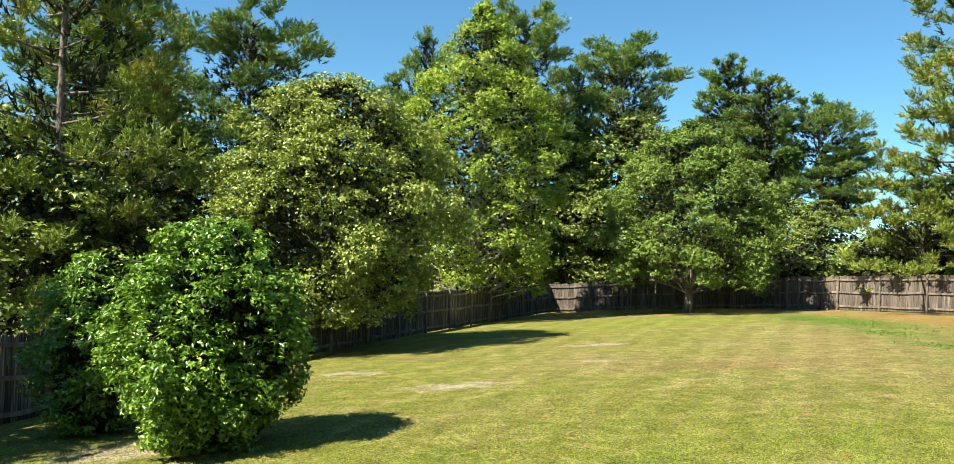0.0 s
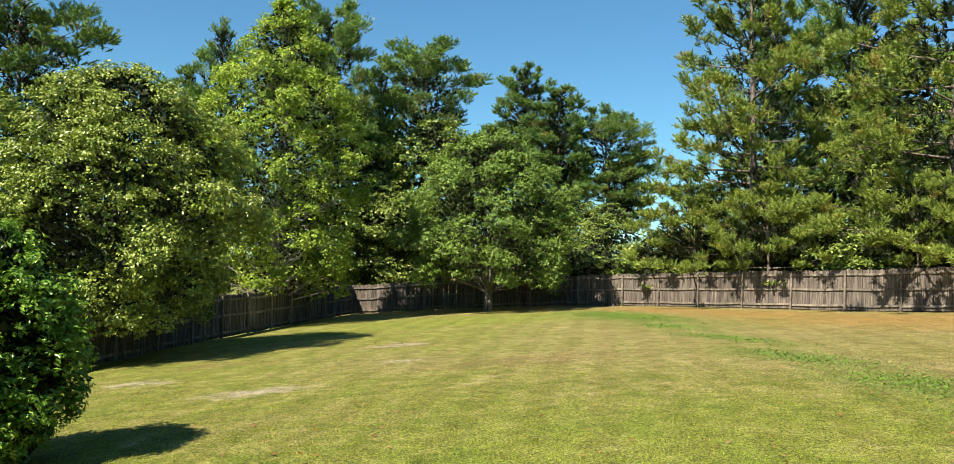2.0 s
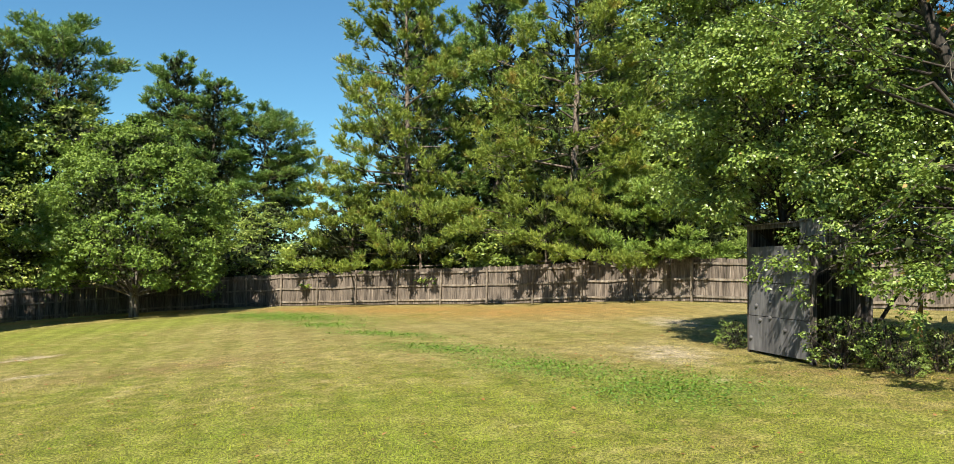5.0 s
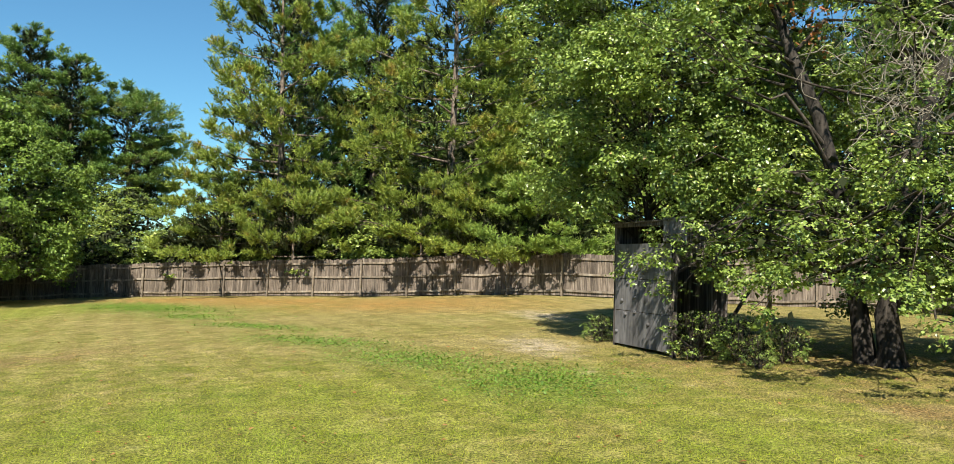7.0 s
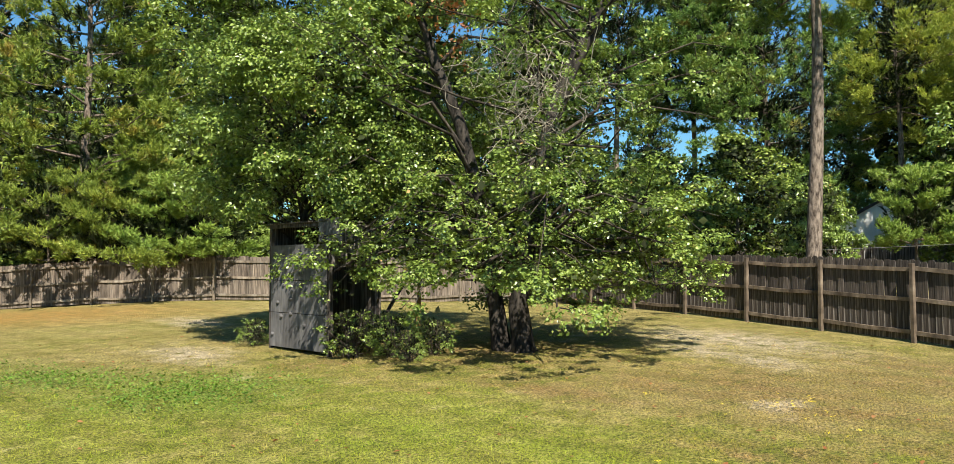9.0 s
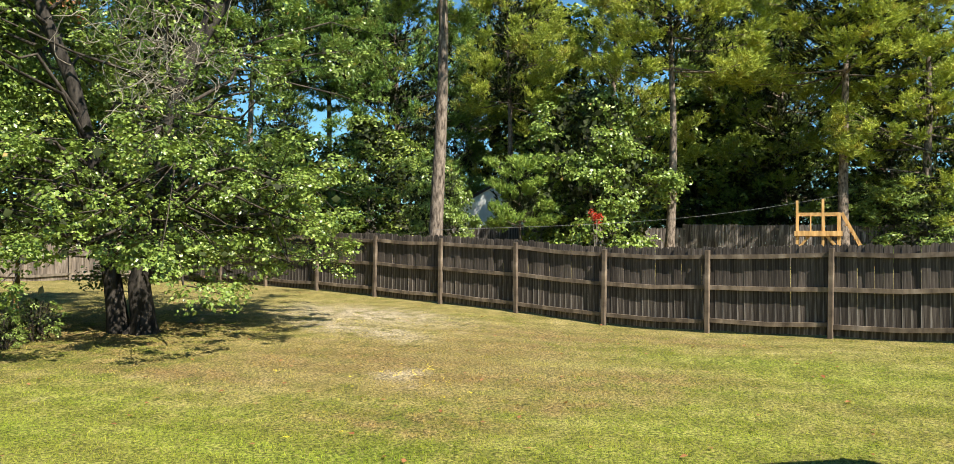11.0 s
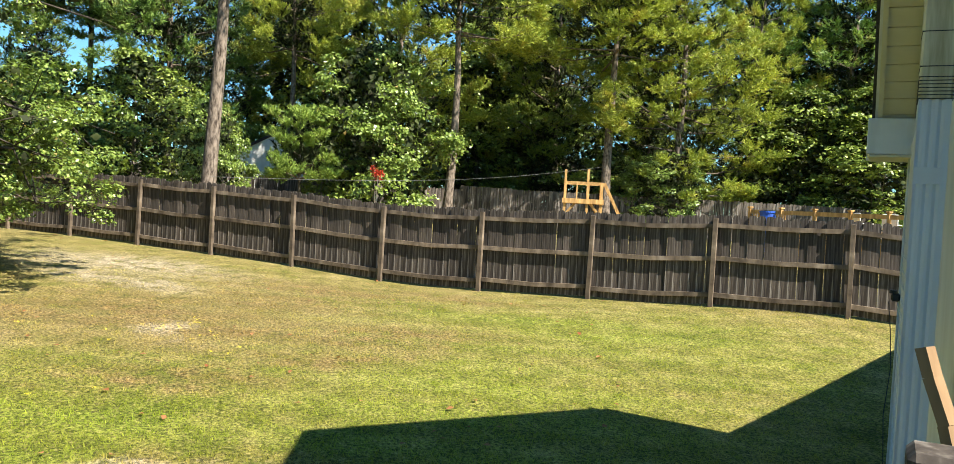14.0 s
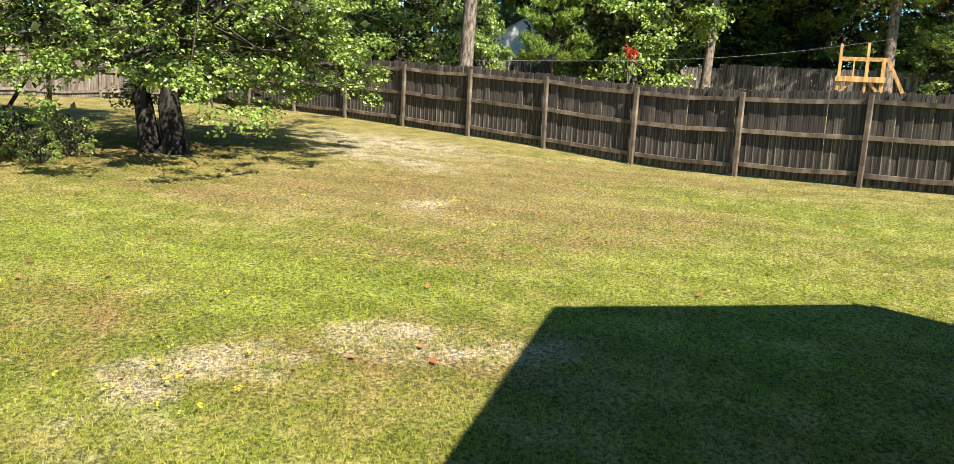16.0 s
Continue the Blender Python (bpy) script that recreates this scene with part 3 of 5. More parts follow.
def pine_meshes(seed, height, radius, base, needles, trunk_r, whorl=1.0, puff=0.62, tufts=30, count=18, length=0.19, width=0.037, dome=0.75, sparse=0.0, reach_low=1.0, flat=0.75, low_rise=-0.1, inner_fill=1.0):
    """A pine: straight trunk, whorls of boughs with side twigs, each bearing flat pads of upturned needle brushes."""
    rng = np.random.default_rng(seed)
    wood = Wood()
    sway = rng.normal(0, 0.012, 2)
    zs = np.linspace(-0.2, height, 12)
    spine = np.stack([sway[0] * zs + 0.1 * np.sin(zs * 0.4 + seed), sway[1] * zs + 0.1 * np.cos(zs * 0.33 + seed) - 0.1, zs], 1)
    wood.tube(spine, [max(trunk_r * (1.2 if i == 0 else 1 - 0.88 * i / 11), 0.02) for i in range(12)], 10)
    at, way = [], []

    def pad(c, d, r, k):
        g = rng.normal(0, 1, (k, 3)) + np.array([0, 0, 0.35])
        g /= np.linalg.norm(g, axis=1, keepdims=True)
        p = c + g * rng.uniform(0.35, 1.05, (k, 1)) * r * np.array([1, 1, flat])
        w = g * np.array([0.8, 0.8, 0.45]) + d * 0.3 + np.array([0, 0, 0.55])
        at.extend(p)
        way.extend(w / np.linalg.norm(w, axis=1, keepdims=True))

    z, swirl = base, 0.0
    while z < height - 0.2:
        t = (z - base) / (height - base)
        prof = (reach_low + (1 - reach_low) * min(t / 0.35, 1)) * (1 - t ** 2.0) ** dome
        n_b = int(rng.integers(3, 6))
        swirl += 1.1
        for b in range(n_b):
            if rng.uniform() < sparse:
                continue
            a = swirl + 2 * math.pi * b / n_b + rng.normal(0, 0.3)
            L = max(radius * prof * rng.uniform(0.62, 1.08), 0.35)
            foot = np.array([np.interp(z, zs, spine[:, 0]), np.interp(z, zs, spine[:, 1]), z + rng.normal(0, 0.2)])
            rise = low_rise + 0.8 * t + rng.normal(0, 0.13)
            m1 = foot + rotz(a) * L * 0.5 + np.array([0, 0, rise * L * 0.3])
            tip = foot + rotz(a + rng.normal(0, 0.2)) * L + np.array([0, 0, rise * L * 0.7 + 0.14 * L])
            r0 = max(0.013 * L + 0.008, 0.014)
            wood.tube([foot, m1, tip], [r0, r0 * 0.65, 0.006], 5)
            dirv = (tip - m1) / (np.linalg.norm(tip - m1) + 1e-9)
            size = puff * rng.uniform(0.8, 1.25) * (0.55 + 0.45 * min(L / radius, 1))
            pad(tip, dirv, size, tufts)
            if L > 1.2:
                pad(m1 + (tip - m1) * 0.3, dirv, size * 0.8, tufts // 2)
            for j in range(int(L / 0.8)):
                u = rng.uniform(-0.1, 0.95)
                e = m1 + (tip - m1) * u + rotz(a + rng.choice([-1.1, 1.1])) * L * rng.uniform(0.15, 0.42) + np.array([0, 0, rng.normal(0.08, 0.12)])
                k = m1 + (tip - m1) * max(u - 0.25, 0)
                wood.tube([k, e], [0.014, 0.005], 3)
                pad(e, (e - k) / np.linalg.norm(e - k), size * rng.uniform(0.7, 1.0), int(tufts * 0.8))
        z += whorl * rng.uniform(0.75, 1.25)
    pad(spine[-1] - np.array([0, 0, 0.25]), np.array([0, 0, 1.0]), 0.35, 12)
    at, way = np.array(at), np.array(way)
    v, f = needle_tufts(rng, at, way, length, count, width)
    # inner shoots close to the trunk, their colour darkened to read as shade
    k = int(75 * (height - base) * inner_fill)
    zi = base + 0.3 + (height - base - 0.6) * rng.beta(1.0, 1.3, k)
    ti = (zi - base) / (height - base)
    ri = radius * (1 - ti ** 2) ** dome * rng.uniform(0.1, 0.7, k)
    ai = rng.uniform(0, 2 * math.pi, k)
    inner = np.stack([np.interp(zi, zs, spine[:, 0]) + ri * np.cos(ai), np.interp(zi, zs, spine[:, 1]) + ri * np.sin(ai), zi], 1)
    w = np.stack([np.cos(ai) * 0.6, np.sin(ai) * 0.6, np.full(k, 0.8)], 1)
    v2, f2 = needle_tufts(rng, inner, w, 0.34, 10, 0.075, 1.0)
    return wood.mesh("trunk", PINE_BARK), mesh_np("crown", v, f, needles), mesh_np("inner_growth", v2, f2, INNER_SHADE_GROWTH)


def tree_at(name, meshes, x, y, label, category, group, turn=0.0, size=1.0, tall=1.0, crown_label=""):
    root = tagged(new(name), label, category, group)
    root.matrix_basis = Matrix.LocRotScale((x, y, ground_z(x, y)), Euler((0, 0, turn)), (size, size, size * tall))
    child("trunk", meshes[0], root)
    child("crown", meshes[1], root, crown_label)
    tagged(child("inner_growth", meshes[2], root, "dense inner growth coloured dark for crown shade"), kind="stuff")
    return root


def polar(az, d):
    return d * math.sin(radians(az)), d * math.cos(radians(az))


# ---- ground ----
def build_ground():
    near = np.arange(-30, 66, 1.0)
    far = np.array([90, 140, 250, 500, 1000, 2200.0])
    axis = np.concatenate([-far[::-1], near, far])
    n = len(axis)
    verts = [(x, y, ground_z(x, y)) for y in axis for x in axis]
    faces = [(j * n + i, j * n + i + 1, (j + 1) * n + i + 1, (j + 1) * n + i) for j in range(n - 1) for i in range(n - 1)]
    ob = new("ground", mesh_from("ground", verts, faces, LAWN, True))
    tagged(ob, "mown yellow-green lawn with dry and bare patches", "lawn", kind="structure")


build_ground()


# ---- fences ----
def fence_run(name, a, b, label, wood, height=1.8, pitch=2.44, single=False, facing=1, post_wood=None, seed=1, cap=0.05):
    """A board fence from a to b: posts, three rails on the yard's side, dog-eared pickets behind them."""
    rng = random.Random(seed)
    root = tagged(new(name), label, "fence", kind="structure")
    a, b = Vector(a), Vector(b)
    d = b - a
    n = max(1, round(d.length / pitch))
    u = d.normalized()
    side = Vector((-u.y, u.x)) * facing
    ang = math.atan2(u.y, u.x)
    post_wood = post_wood or RAIL_WOOD

    def picket_mesh(w, h, t=0.018):
        c = w * 0.3
        out = [(-w / 2, 0), (w / 2, 0), (w / 2, h - c), (w * 0.4, h - c * 0.35), (w * 0.22, h), (-w * 0.22, h), (-w * 0.4, h - c * 0.35), (-w / 2, h - c)]
        n = len(out)
        verts = [(x, -t / 2, z) for x, z in out] + [(x, t / 2, z) for x, z in out]
        faces = [tuple(range(n)), tuple(range(2 * n - 1, n - 1, -1))] + [(i, i + n, (i + 1) % n + n, (i + 1) % n) for i in range(n)]
        return verts, faces

    shared = [mesh_from("picket", *picket_mesh(w, height - cap + k), wood) for k, w in ((-0.03, 0.1515), (-0.01, 0.1525), (0.0, 0.151), (0.015, 0.1535), (-0.015, 0.152))]
    post_me = bpy.data.meshes.new("post")
    bm = box_bm((0.09, 0.09, height + 0.04), (0, 0, (height + 0.04) / 2 - 0.12), 0.006)
    bm.to_mesh(post_me)
    bm.free()
    post_me.materials.append(post_wood)
    for i in range(n + 1):
        p = a + d * (i / n) + side * 0.085
        z = ground_z(p.x, p.y)
        m = Matrix.Translation((p.x, p.y, z)) @ Euler((rng.gauss(0, 0.012), rng.gauss(0, 0.012), ang)).to_matrix().to_4x4()
        child("post", post_me, root, m=m)
    for i in range(n):
        p, q = a + d * (i / n), a + d * ((i + 1) / n)
        zp, zq = ground_z(p.x, p.y), ground_z(q.x, q.y)
        sag = rng.gauss(0.0, 0.035)
        for frac in (0.13, 0.52, 0.88):
            bm = bmesh.new()
            off = side * 0.04
            mid = (p + q) / 2
            h = height * frac
            pa, pm, pb = (Vector((w.x + off.x, w.y + off.y, zz + h + s)) for w, zz, s in ((p, zp, rng.gauss(0, 0.012)), (mid, (zp + zq) / 2, -abs(sag)), (q, zq, rng.gauss(0, 0.012))))
            bar_bm(pa, pm, 0.058, 0.088, bm)
            bar_bm(pm, pb, 0.058, 0.088, bm)
            part("rail", bm, post_wood, root)
        k = int((q - p).length / 0.15)
        allv, allf = [], []
        for j in range(k):
            w = p + (q - p) * ((j + 0.5) / k) + side * rng.gauss(0, 0.003)
            z = zp + (zq - zp) * (j + 0.5) / k + cap - abs(sag) * math.sin(math.pi * (j + 0.5) / k)
            m = Matrix.Translation((w.x, w.y, z)) @ Euler((rng.gauss(0, 0.006), rng.gauss(0, 0.004), ang + rng.gauss(0, 0.02))).to_matrix().to_4x4()
            me = rng.choice(shared)
            if single:
                child("picket", me, root, m=m)
            else:
                base = len(allv)
                allv.extend([m @ v.co for v in me.vertices])
                allf.extend([tuple(base + c for c in f.vertices) for f in me.polygons])
        if not single:
            tagged(child("pickets", mesh_from("pickets", allv, allf, wood), root), kind="stuff")
    return root


CORNER_R, FAR_M, FAR_B, FAR_C, FAR_L = (31.67, 10.2), (24.0, 31.2), (18.8, 43.1), (16.3, 46.9), (4.4, 50.8)
fence_run("fence_right", (5.4, -18.7), CORNER_R, "brown weathered wooden picket fence with posts and rails showing", FENCE_BROWN, single=True, seed=3, post_wood=DARK_RAIL)
fence_run("fence_far_right", CORNER_R, FAR_M, "grey weathered wooden picket fence in full sun", FENCE_GREY, seed=4)
fence_run("fence_far_middle", FAR_M, FAR_B, "grey weathered wooden fence dappled by pine shadows", FENCE_GREY, seed=5)
fence_run("fence_far_bend", FAR_B, FAR_C, "grey weathered wooden fence in full sun", FENCE_GREY, seed=6, pitch=2.3)
fence_run("fence_far_left", FAR_C, FAR_L, "weathered wooden fence in the shade of a maple", FENCE_GREY, seed=7)
fence_run("fence_left", FAR_L, (-4.1, 30.7), "dark shaded wooden fence under trees", FENCE_BROWN, seed=8)
fence_run("fence_left_near", (-4.1, 30.7), (-11.5, 8.6), "dark shaded wooden fence under pines", FENCE_BROWN, seed=9)


# ---- yard trees ----
def yard_trees():
    tree_at("sweetgum_tree", broadleaf_meshes(11, 9.3, 4.0, 1.3, 0.098, 210, 0.85, 46, 12, 0.18, GUM_LEAF, GREY_BARK, 0.2, top_pinch=0.6, low_pinch=0.7, core=44, squash=0.6), -5.07, 28.3,
            "broad sweetgum tree with yellow-green leaves beside the fence", "tree", "trees inside the yard")
    tree_at("tulip_tree", broadleaf_meshes(12, 16.2, 3.9, 1.8, 0.118, 260, 0.7, 34, 12, 0.24, TULIP_LEAF, PALE_BARK, 0.2, top_pinch=0.85, low_pinch=0.8, bare=0.6, core=20, squash=0.8), -0.1, 42.0,
            "tall slender tulip tree with light green leaves and pale trunk", "tree", "trees inside the yard")
    tree_at("maple_tree", broadleaf_meshes(13, 10.0, 4.7, 1.7, 0.115, 190, 0.9, 48, 12, 0.2, MAPLE_LEAF, GREY_BARK, 0.14, stems=4, lean=0.03, top_pinch=0.75, low_pinch=0.85, belly=0.25, lump=0.8, core=34, squash=0.6), 11.2, 43.8,
            "rounded green maple with several stems near the fence corner", "tree", "trees inside the yard")
    slim = broadleaf_meshes(15, 9.8, 3.3, 3.0, 0.08, 95, 0.75, 46, 19, 0.22, OAK_LEAF, DARK_BARK, 0.13, top_pinch=0.5, bare=0.7, core=16)
    tree_at("slim_oak_tree", slim, 16.7, 10.8, "slim dark-trunked oak behind the plywood tower", "tree", "trees inside the yard")
    tree_at("slim_oak_tree", slim, 17.7, 10.0, "slim dark-trunked oak beside the plywood tower", "tree", "trees inside the yard", 2.1, 1.04)


yard_trees()


def lobed(rng, centres, outward, size, spread=0.45):
    """Three-lobed oak leaves, four triangles each."""
    n = len(centres)
    nrm = outward + rng.normal(0, spread, (n, 3)) + np.array([0, 0, 0.45])
    nrm /= np.linalg.norm(nrm, axis=1, keepdims=True) + 1e-9
    u = np.cross(nrm, rng.normal(0, 1, (n, 3)))
    u /= np.linalg.norm(u, axis=1, keepdims=True) + 1e-9
    w = np.cross(nrm, u)
    s = (size * rng.uniform(0.6, 1.25, n))[:, None]
    outline = [(-0.5, 0.0, 0.0), (0.12, 0.42, 0.1), (0.2, 0.16, 0.02), (0.5, 0.0, 0.06), (0.2, -0.16, 0.02), (0.12, -0.42, 0.1)]
    verts = np.stack([centres + (u * a + w * b + nrm * c) * s for a, b, c in outline], 1).reshape(-1, 3)
    i = np.arange(n)[:, None] * 6
    faces = np.concatenate([i + [[0, 2, 1]], i + [[0, 3, 2]], i + [[0, 4, 3]], i + [[0, 5, 4]]], 1).reshape(-1, 3)
    return verts, faces


def oak():
    """The spreading oak: two leaning stems, a skirt of low boughs, an open upper crown, dead twigs."""
    rng = np.random.default_rng(77)
    x, y = 16.4, 5.4
    root = tagged(new("oak_tree"), "spreading oak with two leaning stems and low leafy boughs", "tree", "trees inside the yard")
    root.matrix_basis = pose(x, y, ground_z(x, y))
    r, f, up = np.array([0.312, -0.95, 0]), np.array([0.95, 0.312, 0]), np.array([0, 0, 1.0])

    def P(a, h, b=0.0):
        return r * a + up * h + f * b

    wood, limbs = Wood(), []
    right = [P(0.12, -0.15), P(0.1, 0.3), P(0.02, 0.95), P(0.25, 1.85, 0.05), P(0.5, 3.7, 0.1), P(0.72, 4.75, 0.1), P(1.1, 5.9, 0.2), P(1.7, 7.0, 0.3), P(2.5, 9.0, 0.6)]
    left = [P(-0.3, -0.15, 0.25), P(-0.36, 0.3, 0.25), P(-0.45, 0.95, 0.25), P(-0.6, 1.85, 0.25), P(-0.78, 3.1, 0.2), P(-1.2, 4.75, 0.0), P(-1.7, 6.0, -0.1), P(-1.95, 6.8, 0.0), P(-3.0, 9.0, 0.3)]
    wood.tube(right, [0.3, 0.235, 0.21, 0.2, 0.19, 0.18, 0.165, 0.14, 0.04], 12)
    wood.tube(left, [0.26, 0.2, 0.17, 0.16, 0.15, 0.13, 0.11, 0.09, 0.03], 10)
    # root flare
    for a in np.linspace(0, 2 * math.pi, 7)[:-1]:
        d = rotz(a)
        wood.tube([P(0.1, 0.45) + d * 0.12, P(0.1, 0.12) + d * 0.2, P(0.1, -0.1) + d * 0.4], [0.07, 0.06, 0.025], 6)
    stems = [np.array(right), np.array(left)]
    centres, outs, radii = [], [], []

    def bough(foot, tip, w0, sag):
        long = np.linalg.norm(tip - foot)
        m0 = foot + (tip - foot) * 0.22 + up * 0.14 * long * (1 - sag) + rng.normal(0, 0.05 * long, 3)
        m1 = foot + (tip - foot) * 0.48 + up * 0.22 * long * (1 - sag) + rng.normal(0, 0.07 * long, 3)
        m2 = foot + (tip - foot) * 0.75 + up * 0.12 * long * (1 - sag) + rng.normal(0, 0.06 * long, 3)
        limbs.append(Wood())
        limbs[-1].tube([foot, m0, m1, m2, tip], [w0, w0 * 0.8, w0 * 0.6, w0 * 0.35, 0.006], 6)
        return m1, m2

    # low boughs
    for k in range(68):
        a = rng.uniform(0, 2 * math.pi)
        spine = stems[k % 2]
        h0 = rng.uniform(1.3, 3.2)
        foot = np.array([np.interp(h0, spine[:, 2], spine[:, i]) for i in (0, 1)] + [h0])
        if k % 4 == 0:
            a = math.atan2(r[1], r[0]) + rng.normal(0, 0.45)
        d = rotz(a)
        reach = rng.uniform(2.0, 4.4) * (0.75 if d @ f > 0.5 else 0.95)
        tip = foot * np.array([1, 1, 0]) + d * reach + up * np.clip(h0 + rng.uniform(-1.3, 0.8), 1.0 if d @ r < 0.5 else 1.5, 3.7)
        m1, m2 = bough(foot, tip, 0.045, 0.3)
        for _ in range(5):
            base_p = (m1, m2, tip, tip)[rng.integers(4)]
            c = base_p + rng.normal(0, 0.5, 3) * np.array([1, 1, 0.65])
            c[2] = max(c[2], 0.9)
            centres.append(c)
            outs.append(d * 0.6 + up * 0.4)
            radii.append(rng.uniform(0.28, 0.5))
            if rng.uniform() < 0.5:
                limbs[-1].tube([m2, (m2 + c) / 2 + rng.normal(0, 0.06, 3), c], [0.015, 0.01, 0.005], 4)
    # upper crown, open
    for k in range(44):
        a = rng.uniform(0, 2 * math.pi)
        spine = stems[k % 2]
        h0 = rng.uniform(3.4, 7.4)
        foot = np.array([np.interp(h0, spine[:, 2], spine[:, i]) for i in (0, 1)] + [h0])
        d = rotz(a)
        tip = foot + d * rng.uniform(1.6, 4.6) + up * rng.uniform(0.0, 2.0)
        m1, m2 = bough(foot, tip, 0.042, 0.6)
        for _ in range(4):
            base_p = (m2, tip, tip)[rng.integers(3)]
            c = base_p + rng.normal(0, 0.6, 3) * np.array([1, 1, 0.7])
            centres.append(c)
            outs.append(d * 0.5 + up * 0.5)
            radii.append(rng.uniform(0.35, 0.6))
            if rng.uniform() < 0.6:
                limbs[-1].tube([m2, (m2 + c) / 2 + rng.normal(0, 0.08, 3), c], [0.014, 0.009, 0.004], 4)
    centres, outs, radii = np.array(centres), np.array(outs), np.array(radii)
    # sprays of leaves on the outer and upper side of each spray-bearing twig
    si = np.repeat(np.arange(len(centres)), 15)
    g = rng.normal(0, 1, (len(si), 3)) + outs[si] * 0.7
    g /= np.linalg.norm(g, axis=1, keepdims=True)
    spot = centres[si] + g * radii[si][:, None] * rng.uniform(0.4, 1.1, (len(si), 1)) * np.array([1, 1, 0.7])
    li = np.repeat(np.arange(len(si)), rng.poisson(13, len(si)))
    q = rng.normal(0, 1, (len(li), 3))
    q /= np.linalg.norm(q, axis=1, keepdims=True)
    pos = spot[li] + q * rng.uniform(0, 1, (len(li), 1)) ** 0.5 * 0.15 * np.array([1, 1, 0.6])
    v, fc = lobed(rng, pos, g[li] * 0.6 + q * 0.3 + np.array([0, 0, 0.3]), 0.078)
    child("trunk", wood.mesh("trunk", OAK_BARK), root)
    for limb in limbs:
        child("bough", limb.mesh("bough", DARK_BARK), root)
    child("crown", mesh_np("crown", v, fc, OAK_LEAF), root)
    # inner leaves behind the sprays, dark colour standing in for shade
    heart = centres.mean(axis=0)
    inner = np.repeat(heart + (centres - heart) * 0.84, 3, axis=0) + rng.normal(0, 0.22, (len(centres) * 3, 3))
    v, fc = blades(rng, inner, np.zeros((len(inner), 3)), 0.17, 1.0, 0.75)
    tagged(child("inner_growth", mesh_np("inner_growth", v, fc, INNER_SHADE_GROWTH), root, "dense inner growth coloured dark for crown shade"), kind="stuff")
    # a tangle of dead pale twigs in the open middle of the crown
    twigs = Wood()
    for k in range(230):
        p = P(rng.normal(0.35, 0.6), rng.normal(5.0, 0.75), rng.normal(-1.7, 0.4))
        d = rng.normal(0, 1, 3) * np.array([0.7, 0.7, 0.5]) + np.array([0, 0, -0.35])
        pts = [p]
        for _ in range(5):
            d = d + rng.normal(0, 0.55, 3)
            p = p + d / np.linalg.norm(d) * rng.uniform(0.08, 0.19)
            pts.append(p)
        twigs.tube(pts, list(np.linspace(0.01, 0.004, 6)), 4)
    tagged(child("twig_tangle", twigs.mesh("twig_tangle", DEAD_TWIG), root, "pale bare dead twigs"), kind="stuff")
    c = np.concatenate([P(-1.5, 7.1, -0.6) + rng.normal(0, 0.32, (130, 3)), P(-1.2, 6.3, -0.5) + rng.normal(0, 0.22, (50, 3))])
    v, fc = lobed(rng, c, np.zeros((len(c), 3)), 0.13)
    child("dry_leaves", mesh_np("dry_leaves", v, fc, RUST_LEAF), root, "dry rust-brown leaves")


oak()


def yard_bushes():
    tree_at("bush", broadleaf_meshes(21, 3.4, 1.35, 0.1, 0.085, 260, 0.3, 26, 8, 0.1, BUSH_LEAF, DARK_BARK, 0.03, stems=7, lean=0.06, top_pinch=0.6, low_pinch=0.6, bare=0.3, aspect=0.44, lump=0.7, core=40, squash=0.9), -4.05, 12.65,
            "large rounded glossy green bush standing on the lawn", "bush", "bushes in the yard")
    tree_at("bush", broadleaf_meshes(22, 3.1, 1.0, 0.05, 0.085, 150, 0.28, 24, 8, 0.1, BUSH_LEAF, DARK_BARK, 0.03, stems=6, lean=0.1, low_pinch=0.65, aspect=0.44, lump=0.7, core=40, squash=0.9), -6.7, 14.6,
            "dark green bush in the shade behind a larger bush", "bush", "bushes in the yard")
    low = broadleaf_meshes(23, 1.3, 0.75, 0.1, 0.06, 30, 0.22, 10, 6, 0.1, OAK_LEAF, DARK_BARK, 0.014, stems=8, lean=0.2, lump=1.6, bare=1.0, core=8)
    for x, y, s in ((14.75, 8.35, 0.75), (15.0, 7.6, 0.7), (15.5, 6.9, 0.6), (15.95, 11.6, 0.5), (14.6, 7.0, 0.45)):
        tree_at("shrub", low, x, y, "low dark leafy shrub at the foot of the tower", "shrub", "shrubs round the tower", x * 3, s)


yard_bushes()


